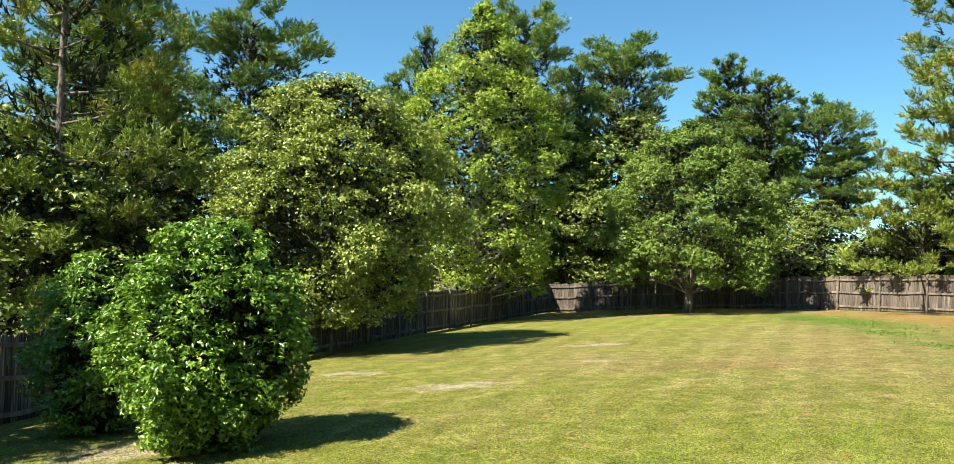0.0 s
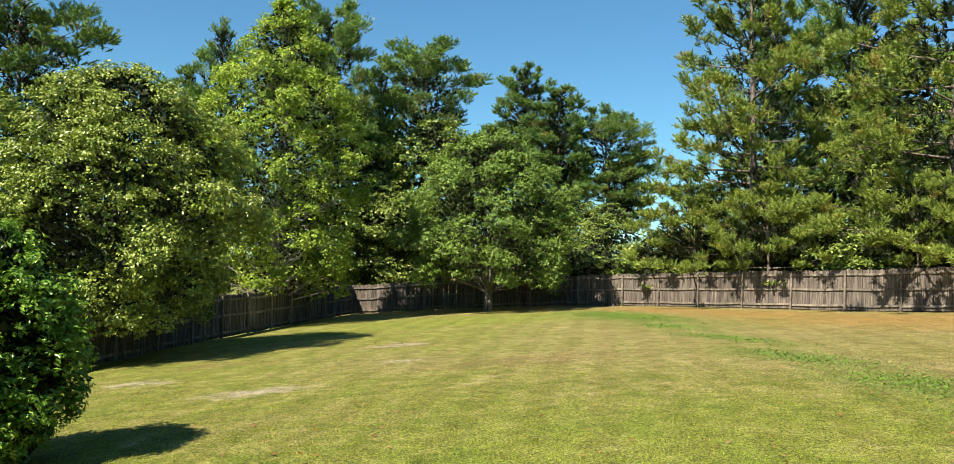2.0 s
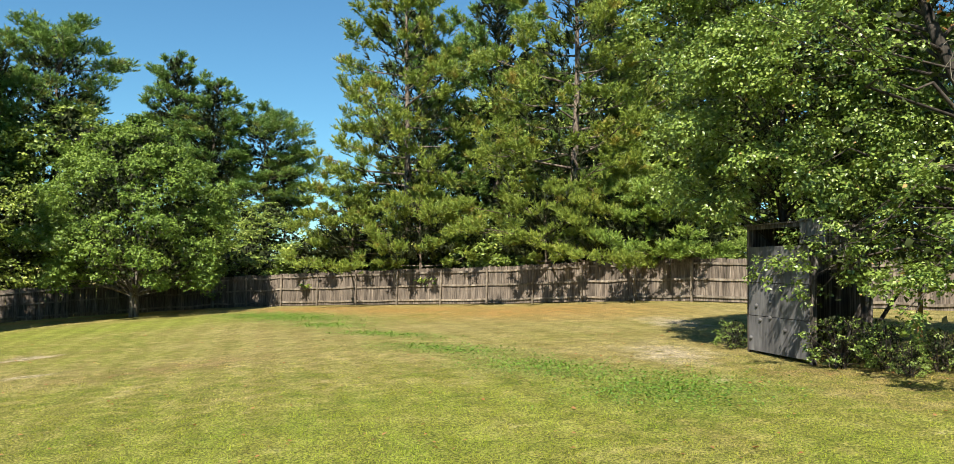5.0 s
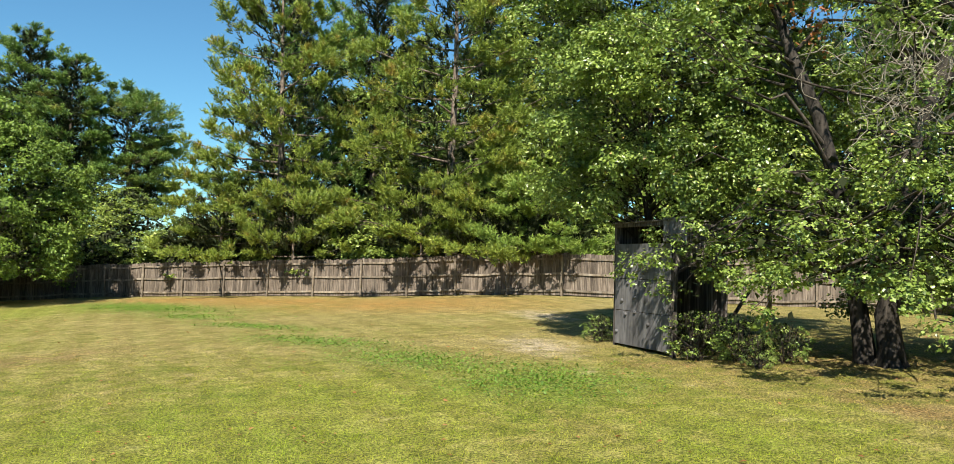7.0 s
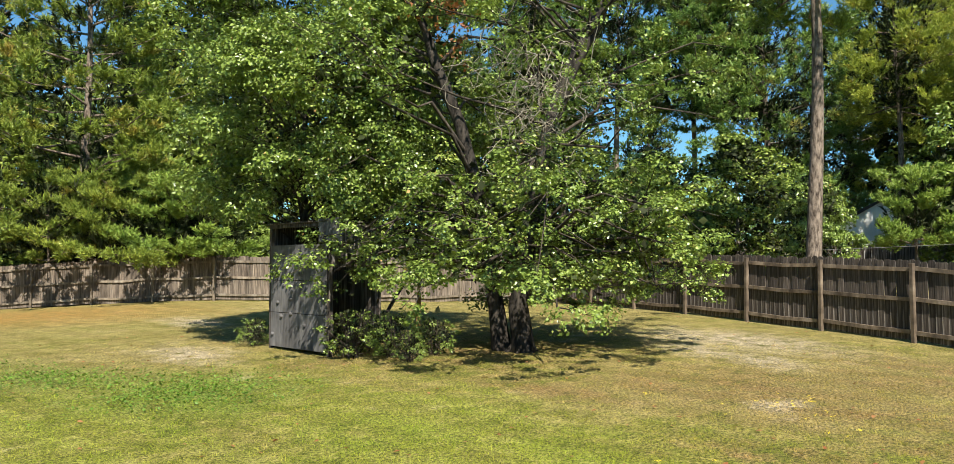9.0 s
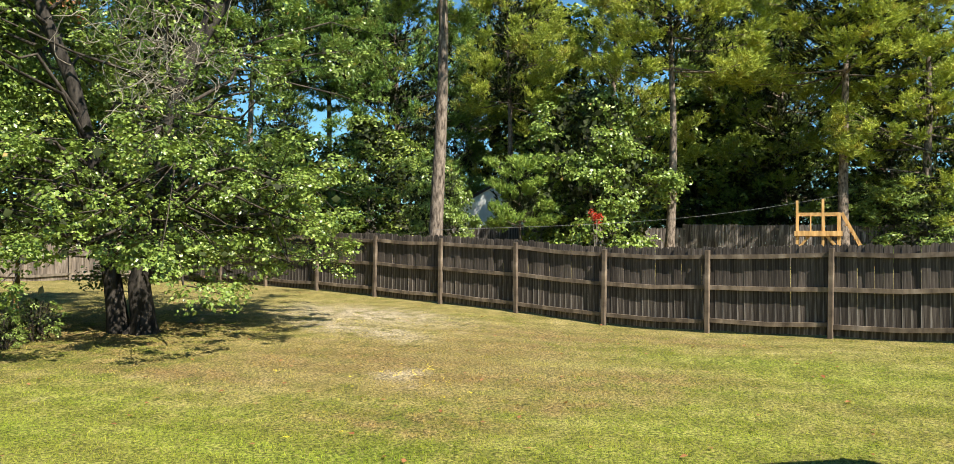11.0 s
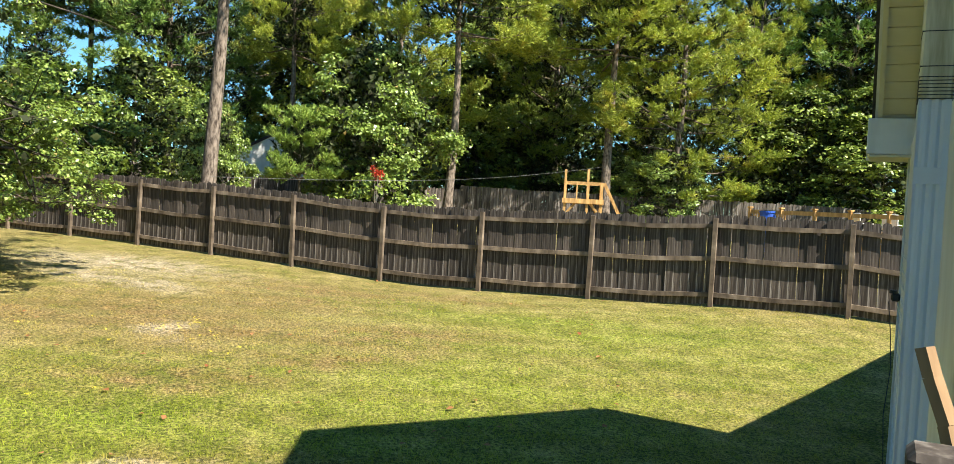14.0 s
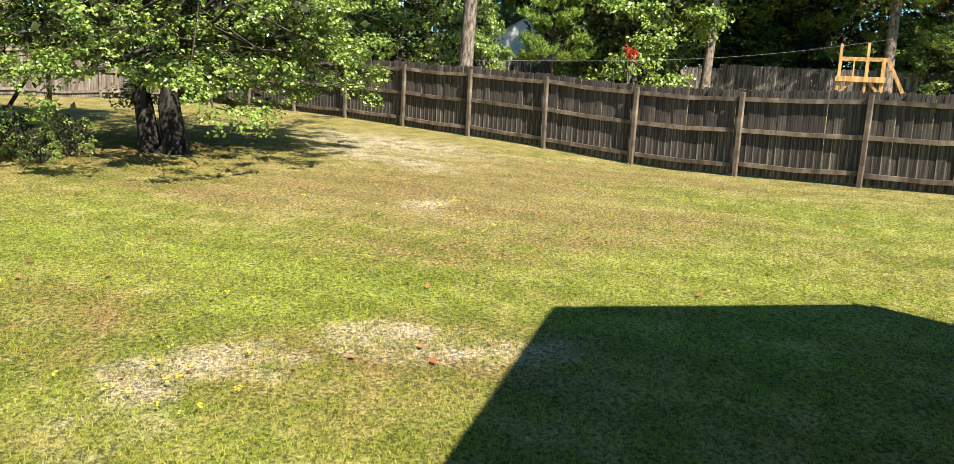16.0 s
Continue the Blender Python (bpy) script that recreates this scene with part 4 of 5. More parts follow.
# ---- woods behind the fences ----
PINES = {
    "full": pine_meshes(31, 17.0, 3.9, 2.6, PINE_GREEN, 0.22),
    "olive": pine_meshes(32, 16.0, 4.6, 2.2, PINE_YELLOW, 0.22, reach_low=0.95, inner_fill=0.45),
    "skirt": pine_meshes(38, 6.0, 3.5, 2.3, PINE_YELLOW, 0.12, whorl=0.55, flat=0.45, low_rise=0.0),
    "high": pine_meshes(33, 18.0, 3.6, 10.0, PINE_GREEN, 0.22, dome=0.36, whorl=0.8, puff=0.74, tufts=38, flat=0.75),
    "thin": pine_meshes(34, 17.0, 2.3, 8.5, PINE_GREEN, 0.16, sparse=0.05, whorl=0.8, puff=0.56, tufts=30, dome=0.5),
    "fresh": pine_meshes(35, 5.0, 2.5, 2.1, PINE_FRESH, 0.09, whorl=0.5, flat=0.45, low_rise=0.0),
    "crest": pine_meshes(39, 18.0, 3.7, 9.6, PINE_GREEN, 0.22, dome=0.4, whorl=0.8, puff=0.78, tufts=42, flat=0.75),
    "dense": pine_meshes(36, 17.0, 4.0, 2.0, PINE_GREEN, 0.22, tufts=22, count=15, width=0.045, puff=0.7, length=0.2),
    "tawny": pine_meshes(37, 16.0, 4.2, 1.6, PINE_YELLOW, 0.22, tufts=22, count=15, width=0.045, puff=0.7, length=0.2),
}
BROAD = {
    "wood": broadleaf_meshes(41, 11.0, 3.8, 0.8, 0.2, 64, 1.15, 30, 8, 0.32, WOOD_LEAF, GREY_BARK, 0.16, core=30),
    "wide": broadleaf_meshes(42, 8.0, 3.6, 0.3, 0.17, 74, 0.95, 32, 9, 0.28, OAK_LEAF, GREY_BARK, 0.14, stems=2, lean=0.06, core=30),
    "tall": broadleaf_meshes(43, 15.0, 3.6, 2.0, 0.21, 82, 1.1, 28, 8, 0.34, WOOD_LEAF, GREY_BARK, 0.2, core=30),
    "low": broadleaf_meshes(44, 3.6, 2.2, 0.05, 0.15, 50, 0.6, 24, 6, 0.24, WOOD_LEAF, GREY_BARK, 0.05, stems=5, lean=0.15, core=24),
}
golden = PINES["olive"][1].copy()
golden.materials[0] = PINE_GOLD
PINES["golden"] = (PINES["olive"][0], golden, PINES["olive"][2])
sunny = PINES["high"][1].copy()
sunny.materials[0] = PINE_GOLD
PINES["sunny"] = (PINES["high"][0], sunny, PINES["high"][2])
PINE_SIZE = {"golden": 16.0, "sunny": 18.0, "full": 17.0, "olive": 16.0, "high": 18.0, "crest": 18.0, "thin": 17.0, "fresh": 5.0, "dense": 17.0, "tawny": 16.0, "skirt": 6.0}
BROAD_SIZE = {"wood": 11.0, "wide": 8.0, "tall": 15.0, "low": 3.6}
PINE_LABEL = {
    "full": "tall green loblolly pine with branches low down",
    "olive": "broad pine with olive and browning needles behind the fence",
    "high": "tall pine with a bare trunk and a high dense crown",
    "crest": "tall pine with a bare trunk and rounded crown",
    "thin": "slender pine with a sparse open crown",
    "fresh": "young bright green pine leaning over the fence",
    "golden": "broad sunlit pine with yellow-green needles",
    "sunny": "tall pine with bare trunk and sunlit yellow-green crown",
    "skirt": "young pine with olive boughs hanging over the fence",
    "dense": "dense dark green pine deep in the woods",
    "tawny": "dense pine with yellowing needles in the woods",
}
BROAD_LABEL = {
    "wood": "dense green broadleaf tree behind the fence",
    "wide": "wide leafy tree with light green sunlit leaves",
    "tall": "tall dark green broadleaf tree in the woods",
    "low": "low leafy undergrowth shrub behind the fence",
}


def wood_tree(kind, az, d, height, wide=1.0, turn=0.0):
    x, y = polar(az, d)
    if kind in PINES:
        s = height / PINE_SIZE[kind]
        tree_at("pine_tree", PINES[kind], x, y, PINE_LABEL[kind], "pine tree", "pines behind the fences", turn, s * wide, 1 / wide)
    else:
        s = height / BROAD_SIZE[kind]
        name = "shrub" if kind == "low" else "broadleaf_tree"
        tree_at(name, BROAD[kind], x, y, BROAD_LABEL[kind], "shrub" if kind == "low" else "tree", "broadleaf trees behind the fences", turn, s * wide, 1 / wide)


# kind, degrees clockwise from +y, distance, height, width factor, turn
LEFT_WOODS = [
    # the first two are unseen trees added to shade the left fence and lawn
    ("wood", -63, 15.5, 9, 1.1, 2.0), ("tall", -54, 16.8, 11.5, 0.9, 1.0), ("dense", -46, 40, 19, 1.2, 0.5), ("wood", -30, 30, 8, 1.2, 2.2),
    ("olive", -27.2, 30, 17.0, 1.0, 0.4), ("tall", -24, 40, 14, 1.3, 0.7), ("wood", -24, 30, 6, 1.3, 5.2), ("high", -24.6, 37, 16.5, 1.0, 1.0),
    ("wood", -20.5, 36, 9, 1.2, 0.3), ("crest", -15.8, 44, 16.3, 1.25, 2.9), ("wood", -12.4, 43, 9.5, 1.2, 1.0), ("wood", -8.0, 46, 8.5, 1.2, 3.0), ("dense", -6.5, 57, 16.8, 0.95, 2.2), ("dense", -4.0, 54, 18.6, 0.85, 0.9),
]
FAR_LEFT_WOODS = [
    ("wood", 1.5, 55, 9, 1.2, 3.9), ("crest", 2.8, 58, 20.6, 1.0, 4.0), ("tall", 4.5, 60, 15, 1.1, 2.4), ("dense", 6.4, 64, 18.0, 0.9, 1.2),
    ("wood", 7.5, 58, 9, 1.2, 0.8), ("crest", 9.6, 66, 19.8, 1.25, 3.3), ("wood", 10.5, 60, 13, 1.1, 1.5), ("low", 15.5, 54.5, 4.2, 1.3, 0.9),
    ("thin", 16.3, 76, 20.6, 1.3, 0.3), ("wood", 18.0, 57, 7.5, 1.2, 4.2), ("low", 27.6, 49, 4.2, 1.3, 2.9), ("thin", 18.9, 70, 17.6, 1.45, 2.2),
]
FAR_WOODS = [
    ("wood", 20.0, 66, 8, 1.2, 3.0), ("low", 21.2, 51.5, 3.6, 1.3, 4.9), ("crest", 22.3, 72, 15.0, 1.5, 1.4), ("wood", 22.6, 57, 6.5, 1.2, 1.9),
    ("low", 25, 50.5, 3.2, 1.2, 2.0), ("thin", 23.8, 74, 12.0, 1.3, 4.1), ("skirt", 28.2, 44.6, 6.0, 1.1, 1.3), ("olive", 31.7, 44.0, 17.6, 1.05, 0.6),
    ("full", 32.8, 53, 19.5, 1.0, 1.8), ("skirt", 33.0, 41.9, 5.5, 1.0, 4.0), ("low", 35.5, 43, 3.8, 1.1, 0.0), ("full", 38.0, 50, 20, 1.15, 0.7),
    ("tall", 40.5, 52, 15, 1.2, 0.9), ("skirt", 41.8, 38.1, 5.4, 1.0, 3.0), ("low", 37.8, 44.5, 3.8, 1.3, 1.1), ("low", 40.5, 42.5, 3.6, 1.3, 3.4), ("low", 43.3, 41.5, 3.6, 1.3, 0.4), ("low", 30.2, 47, 3.8, 1.3, 2.1), ("low", 33.2, 46, 3.6, 1.3, 5.1), ("low", 46.6, 40.5, 3.6, 1.3, 4.1),
]
FAR_RIGHT_WOODS = [
    ("olive", 43.7, 39.2, 17.5, 1.1, 2.6), ("skirt", 45.2, 37.1, 5.0, 0.9, 2.0), ("dense", 46.5, 47, 18, 1.0, 4.4), ("fresh", 46.6, 38.0, 6.0, 1.0, 2.5),
    ("skirt", 47.2, 36.5, 5.4, 1.05, 1.0), ("wide", 47.5, 44, 9, 1.2, 0.5), ("fresh", 49.4, 36.1, 5.0, 1.15, 0.5), ("tall", 50.5, 45, 17, 1.2, 1.3),
    ("fresh", 51.0, 35.6, 4.7, 1.1, 3.3), ("wide", 52.5, 40.5, 5, 1.0, 1.2), ("wood", 54.5, 43, 11, 1.2, 2.0), ("tall", 60.5, 45, 11.5, 1.2, 2.2),
    ("wood", 64.5, 42, 9, 1.3, 0.3), ("high", 65.3, 46, 17, 1.0, 3.0),
]
CORNER_WOODS = [
    ("wood", 72, 44, 10, 1.2, 0.6), ("high", 73.3, 47, 19, 1.0, 2.0), ("tall", 73, 52, 17, 1.1, 5.0), ("high", 83.6, 48, 18, 1.0, 1.0), ("high", 78.9, 47, 18.5, 1.1, 3.4), ("dense", 80.6, 58, 14, 1.1, 0.4), ("wood", 79, 46, 6, 1.2, 1.0), ("wide", 81, 36, 6, 1.2, 2.7),
    ("thin", 85.6, 46, 17, 1.2, 1.9), ("wood", 86.5, 36, 6.5, 1.2, 2.0), ("dense", 88.5, 46, 17, 1.1, 3.0), ("dense", 91, 52, 16, 1.0, 0.8),
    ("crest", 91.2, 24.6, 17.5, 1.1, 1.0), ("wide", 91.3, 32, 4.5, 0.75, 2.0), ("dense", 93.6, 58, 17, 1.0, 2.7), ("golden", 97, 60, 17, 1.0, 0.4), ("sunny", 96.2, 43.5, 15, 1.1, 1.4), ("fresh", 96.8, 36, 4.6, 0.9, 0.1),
    ("tall", 98.5, 50, 16, 1.1, 3.3),
]
RIGHT_WOODS = [
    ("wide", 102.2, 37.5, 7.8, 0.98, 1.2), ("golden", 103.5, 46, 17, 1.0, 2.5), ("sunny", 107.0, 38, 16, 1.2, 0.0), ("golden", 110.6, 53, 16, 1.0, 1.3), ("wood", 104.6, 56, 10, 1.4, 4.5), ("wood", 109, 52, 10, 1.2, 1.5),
    ("tall", 110, 64, 17, 1.5, 1.9), ("dense", 112, 54, 18, 1.0, 2.0), ("wood", 113.5, 50, 8, 1.2, 3.6), ("tawny", 114.5, 50, 18, 1.1, 1.7),
    ("sunny", 118.3, 41, 16, 1.4, 2.2),
]
HOUSE_SIDE_WOODS = [
    ("wide", 118.8, 44, 4.0, 1.1, 0.6), ("tall", 120, 56, 17, 1.2, 2.1), ("tawny", 120.5, 48, 9, 1.2, 5.0), ("wide", 121.8, 42, 4.2, 1.1, 3.1),
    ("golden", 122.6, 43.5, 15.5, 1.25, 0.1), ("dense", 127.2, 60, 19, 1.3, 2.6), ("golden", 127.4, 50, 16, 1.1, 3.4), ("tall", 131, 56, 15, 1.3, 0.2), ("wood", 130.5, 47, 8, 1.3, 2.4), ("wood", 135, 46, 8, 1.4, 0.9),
    ("dense", 133, 51, 18, 1.4, 1.1), ("tall", 137, 54, 17, 1.3, 4.1),
]
for kind, az, d, height, wide, turn in LEFT_WOODS + FAR_LEFT_WOODS + FAR_WOODS + FAR_RIGHT_WOODS + CORNER_WOODS + RIGHT_WOODS + HOUSE_SIDE_WOODS:
    wood_tree(kind, az, d, height, wide, turn)


def tank():
    """A dark round-topped tank beyond the left-hand fence."""
    x, y = polar(-25.2, 25.5)
    grey, nt, p = mat("dark_grey_plastic")
    nt.links.new(ramp(nt, noise_tex(nt, 3.0), [(0.3, (0.02, 0.022, 0.025)), (0.7, (0.045, 0.047, 0.05))]), p.inputs["Base Color"])
    p.inputs["Roughness"].default_value = 0.6
    root = tagged(new("storage_tank"), "dark grey round-topped storage tank behind the fence", "tank")
    root.matrix_basis = pose(x, y, ground_z(x, y))
    bm = bmesh.new()
    bmesh.ops.create_cone(bm, cap_ends=True, segments=24, radius1=0.5, radius2=0.5, depth=2.5, matrix=Matrix.Translation((0, 0, 1.24)))
    part("body", bm, grey, root)
    bm = bmesh.new()
    bmesh.ops.create_uvsphere(bm, u_segments=24, v_segments=10, radius=0.5, matrix=Matrix.Translation((0, 0, 2.49)) @ Matrix.Diagonal((1, 1, 0.7, 1)))
    part("dome", bm, grey, root)
    part("lid", box_bm((0.24, 0.24, 0.05), (0, 0, 2.86), 0.01), grey, root)


tank()


# ---- the grey plywood tower under the oak ----
def tower():
    a, b = Vector((15.75, 11.07)), Vector((14.77, 8.97))
    w = (b - a).length
    root = tagged(new("plywood_tower"), "narrow grey plywood climbing tower beneath the oak", "play tower")
    root.matrix_basis = pose(a.x, a.y, ground_z(a.x, a.y) - 0.03, 0, 0, math.degrees(math.atan2(b.y - a.y, b.x - a.x)))
    seams = (0.0, 0.76, 1.47, 2.25)
    for lo, hi in zip(seams, seams[1:]):
        part("front_panel", box_bm((w - 0.12, 0.02, hi - lo - 0.012), (w / 2 + 0.04, 0.0, (lo + hi) / 2 + 0.08), 0.003), PLYWOOD, root)
    for u, z in ((0.27, 1.45), (0.39, 2.0), (0.16, 1.06), (0.23, 0.76), (0.4, 1.15), (0.06, 0.36), (0.41, 0.83), (0.84, 1.5), (0.55, 1.7), (0.66, 0.6)):
        bm = bmesh.new()
        bmesh.ops.create_icosphere(bm, subdivisions=2, radius=0.055, matrix=Matrix.Translation((0.06 + u * (w - 0.14), -0.012, z)) @ Matrix.Diagonal((1.0, 0.7, 0.8, 1)))
        part("climbing_hold", bm, PLYWOOD, root)
    part("corner_post", box_bm((0.1, 0.1, 2.82), (0.02, 0.07, 1.38), 0.006), FENCE_BROWN, root)
    part("corner_post", box_bm((0.1, 0.1, 2.75), (w, 0.07, 1.35), 0.006), FENCE_BROWN, root)
    part("corner_post", box_bm((0.1, 0.1, 2.75), (0.02, 1.3, 1.35), 0.006), FENCE_BROWN, root)
    part("corner_post", box_bm((0.1, 0.1, 2.75), (w, 1.3, 1.35), 0.006), FENCE_BROWN, root)
    part("back_panel", box_bm((w, 0.02, 2.7), (w / 2, 1.36, 1.4), 0.003), FENCE_BROWN, root)
    for px in (-0.035, w + 0.055):
        part("side_panel", box_bm((0.02, 1.25, 2.1 if px < 0 else 0.9), (px, 0.7, 1.72 if px < 0 else 2.3), 0.003), FENCE_BROWN, root)
    part("top_board", box_bm((0.8, 0.02, 0.5), (w + 0.12, -0.02, 2.6), 0.003), PLYWOOD, root, "pale weathered board at the corner")
    part("header", box_bm((w - 0.2, 0.05, 0.08), (w / 2 - 0.1, 0.02, 2.74), 0.004), FENCE_BROWN, root)
    part("roof_board", box_bm((w + 0.1, 1.45, 0.03), (w / 2, 0.68, 2.8), 0.003), FENCE_BROWN, root)


tower()


def stakes():
    x, y = 19.25, 9.0
    root = tagged(new("wooden_post"), "short brown wooden post standing in the lawn", "post")
    root.matrix_basis = pose(x, y, ground_z(x, y), 1.5, -1.0, 20)
    part("shaft", box_bm((0.1, 0.1, 2.0), (0, 0, 0.9), 0.006), NEW_WOOD, root)
    part("cap", box_bm((0.12, 0.12, 0.03), (0, 0, 1.915), 0.004), FENCE_BROWN, root)
    root = tagged(new("leaning_pole"), "dark pole leaning from the ground against a post", "pole")
    a = Vector((17.0, 9.2, ground_z(17.0, 9.2)))
    part("shaft", bar_bm(a, (19.1, 8.95, ground_z(19.25, 9.0) + 1.85), 0.06, 0.06), FENCE_BROWN, root)


stakes()


# ---- the house ----
def siding_mat():
    m, nt, p = mat("white_vinyl")
    n = noise_tex(nt, 3.0, 5.0)
    streak = noise_tex(nt, 1.0, 4.0, "Object", (9.0, 9.0, 0.7))
    col = ramp(nt, n, [(0.3, (0.7, 0.7, 0.67)), (0.7, (0.82, 0.82, 0.79))])
    nt.links.new(mixc(nt, 0.25, col, ramp(nt, streak, [(0.4, (0.6, 0.58, 0.52)), (0.6, (1, 1, 1))]), "MULTIPLY"), p.inputs["Base Color"])
    p.inputs["Roughness"].default_value = 0.45
    return m


def shingle_mat():
    m, nt, p = mat("dark_shingles")
    n = noise_tex(nt, 25.0, 4.0)
    nt.links.new(ramp(nt, n, [(0.3, (0.025, 0.023, 0.022)), (0.7, (0.08, 0.075, 0.07))]), p.inputs["Base Color"])
    p.inputs["Roughness"].default_value = 0.95
    bump(nt, p, n, 0.5, 0.01)
    return m


VINYL, SHINGLE = siding_mat(), shingle_mat()
SOFFIT, _nt, _p = mat("cream_soffit")
_nt.links.new(ramp(_nt, noise_tex(_nt, 2.0, 5.0), [(0.3, (0.66, 0.6, 0.42)), (0.7, (0.8, 0.74, 0.55))]), _p.inputs["Base Color"])
_p.inputs["Roughness"].default_value = 0.55

# cream tone holds the warm light thrown back by the lawn, plus stain streaks
STAINED_BOUNCE, _nt, _p = mat("stained_metal_warm_bounce")
_nt.links.new(ramp(_nt, noise_tex(_nt, 1.0, 5.0, "Object", (60.0, 60.0, 6.0)), [(0.35, (0.5, 0.4, 0.2)), (0.65, (0.82, 0.72, 0.46))]), _p.inputs["Base Color"])
_p.inputs["Roughness"].default_value = 0.5

HOUSE_AZ = 135.6
HOUSE = Matrix.Translation((*polar(134.4, 8.2), 0)) @ pose(0, 0, 0, 0, 0, 90 - HOUSE_AZ)  # x runs along the wall away from the eye, y out to the yard


def prism(pts, x0, x1):
    """A solid whose outline (y, z) is swept from x0 to x1."""
    bm = bmesh.new()
    lo = [bm.verts.new((x0, y, z)) for y, z in pts]
    hi = [bm.verts.new((x1, y, z)) for y, z in pts]
    bm.faces.new(lo)
    bm.faces.new(hi[::-1])
    for i in range(len(pts)):
        bm.faces.new((lo[i], hi[i], hi[(i + 1) % len(pts)], lo[(i + 1) % len(pts)]))
    bmesh.ops.recalc_face_normals(bm, faces=bm.faces)
    return bm


def gable_solid(pts, y0, y1):
    """A solid whose outline (x, z) is swept from y0 to y1."""
    bm = bmesh.new()
    lo = [bm.verts.new((x, y0, z)) for x, z in pts]
    hi = [bm.verts.new((x, y1, z)) for x, z in pts]
    bm.faces.new(lo)
    bm.faces.new(hi[::-1])
    for i in range(len(pts)):
        bm.faces.new((lo[i], hi[i], hi[(i + 1) % len(pts)], lo[(i + 1) % len(pts)]))
    bmesh.ops.recalc_face_normals(bm, faces=bm.faces)
    return bm


def house():
    root = tagged(new("house"), "white vinyl-sided house with a gable and cream soffit", "house")
    root.matrix_basis = HOUSE
    wall = part("wall", gable_solid([(-6.5, -0.2), (-0.3, -0.2), (-0.3, 3.6), (-2.925, 5.62), (-6.0, 3.42), (-6.5, 3.42)], -6.0, -0.33), VINYL, root)
    part("wall", gable_solid([(-20, -0.2), (0.0, -0.2), (0.0, 3.55), (-20, 3.55)], -9.0, -1.72), VINYL, root)
    wing = part("wing_wall", gable_solid([(-0.5, -0.2), (6.4, -0.2), (6.4, 3.55), (-0.5, 3.55)], -9.0, -0.36), VINYL, root)
    wing.matrix_basis = pose(0, -1.36, 0, 0, 0, -12.5)
    # clapboards of the gable wall
    boards = bmesh.new()
    z = 0.5
    while z < 3.5:
        bmesh.ops.create_cube(boards, size=1.0, matrix=Matrix.Translation((-2.8, -0.325, z)) @ Euler((radians(-4), 0, 0)).to_matrix().to_4x4() @ Matrix.Diagonal((4.8, 0.014, 0.118, 1)))
        z += 0.115
    part("siding", boards, VINYL, wall)
    part("wall_panel", box_bm((1.2, 0.016, 2.62), (-5.805, -0.321, 1.75), 0.003), VINYL, wall, "smooth white wall panel")
    part("corner_board", box_bm((0.1, 0.03, 2.8), (-6.46, -0.315, 1.65), 0.004), VINYL, root)
    part("corner_board", box_bm((0.1, 0.03, 3.3), (-0.34, -0.315, 1.85), 0.004), VINYL, root)
    # gable roof: two slabs
    t = 0.1
    for sgn in (-1, 1):
        e, h, r, top = (-6.05, 0.0)[sgn > 0], (3.656, 3.62)[sgn > 0], -2.925, 5.896
        part("roof", gable_solid([(e, h), (r, top), (r, top + t), (e, h + t)], -7.0, 0.0), SHINGLE, root)
        part("rake_board", gable_solid([(e, h - 0.17), (r, top - 0.17), (r, top), (e, h)], -0.05, -0.028), VINYL, root)
        part("soffit_edge", gable_solid([(e, h - 0.19), (r, top - 0.19), (r, top - 0.165), (e, h - 0.165)], -0.085, -0.05), SOFFIT, root)
    # soffit panels under the rake, each its own board
    soffit = child("soffit", mesh_from("soffit", [(0, -0.09, 3.5), (-2.925, -0.09, 5.776), (-2.925, -0.33, 5.776), (0, -0.33, 3.5)], [(0, 1, 2, 3)], SOFFIT), root)
    n = 20
    L = math.hypot(2.925, 2.276)
    bm = box_bm((L / n - 0.008, 0.25, 0.02), (0, 0, 0), 0.004)
    me = bpy.data.meshes.new("soffit_panel")
    bm.to_mesh(me)
    bm.free()
    me.materials.append(SOFFIT)
    for i in range(n):
        u = (i + 0.5) / n
        child("soffit_panel", me, soffit, m=Matrix.Translation((-2.925 * u, -0.205, 3.47 + 2.276 * u)) @ Euler((0, math.atan2(2.276, 2.925), 0)).to_matrix().to_4x4())
    # boxed cornice return at the eave, with the end of the gutter
    part("cornice_return", box_bm((0.5, 0.36, 0.3), (-0.25, -0.16, 3.62), 0.006), VINYL, root)
    part("return_soffit", box_bm((0.52, 0.34, 0.02), (-0.25, -0.17, 3.455), 0.003), SOFFIT, root)
    part("gutter", prism([(-6.0, 3.46), (0.03, 3.46), (0.03, 3.58), (-6.0, 3.58)], 0.0, 0.11), VINYL, root)
    part("gutter", prism([(-1.7, 3.46), (0.03, 3.46), (0.03, 3.58), (-1.7, 3.58)], -6.73, -6.62), VINYL, root)
    # unseen slab added to keep the sun off the downspout
    part("sun_block_slab", box_bm((0.98, 1.5, 0.03), (-6.46, -0.72, 3.605), 0.003), SOFFIT, root)
    # main roof behind
    part("roof", prism([(-1.36, 3.5), (-5.4, 5.9), (-9.4, 3.5), (-9.4, 3.62), (-5.4, 6.02), (-1.36, 3.62)], -20.3, 0.0), SHINGLE, root)
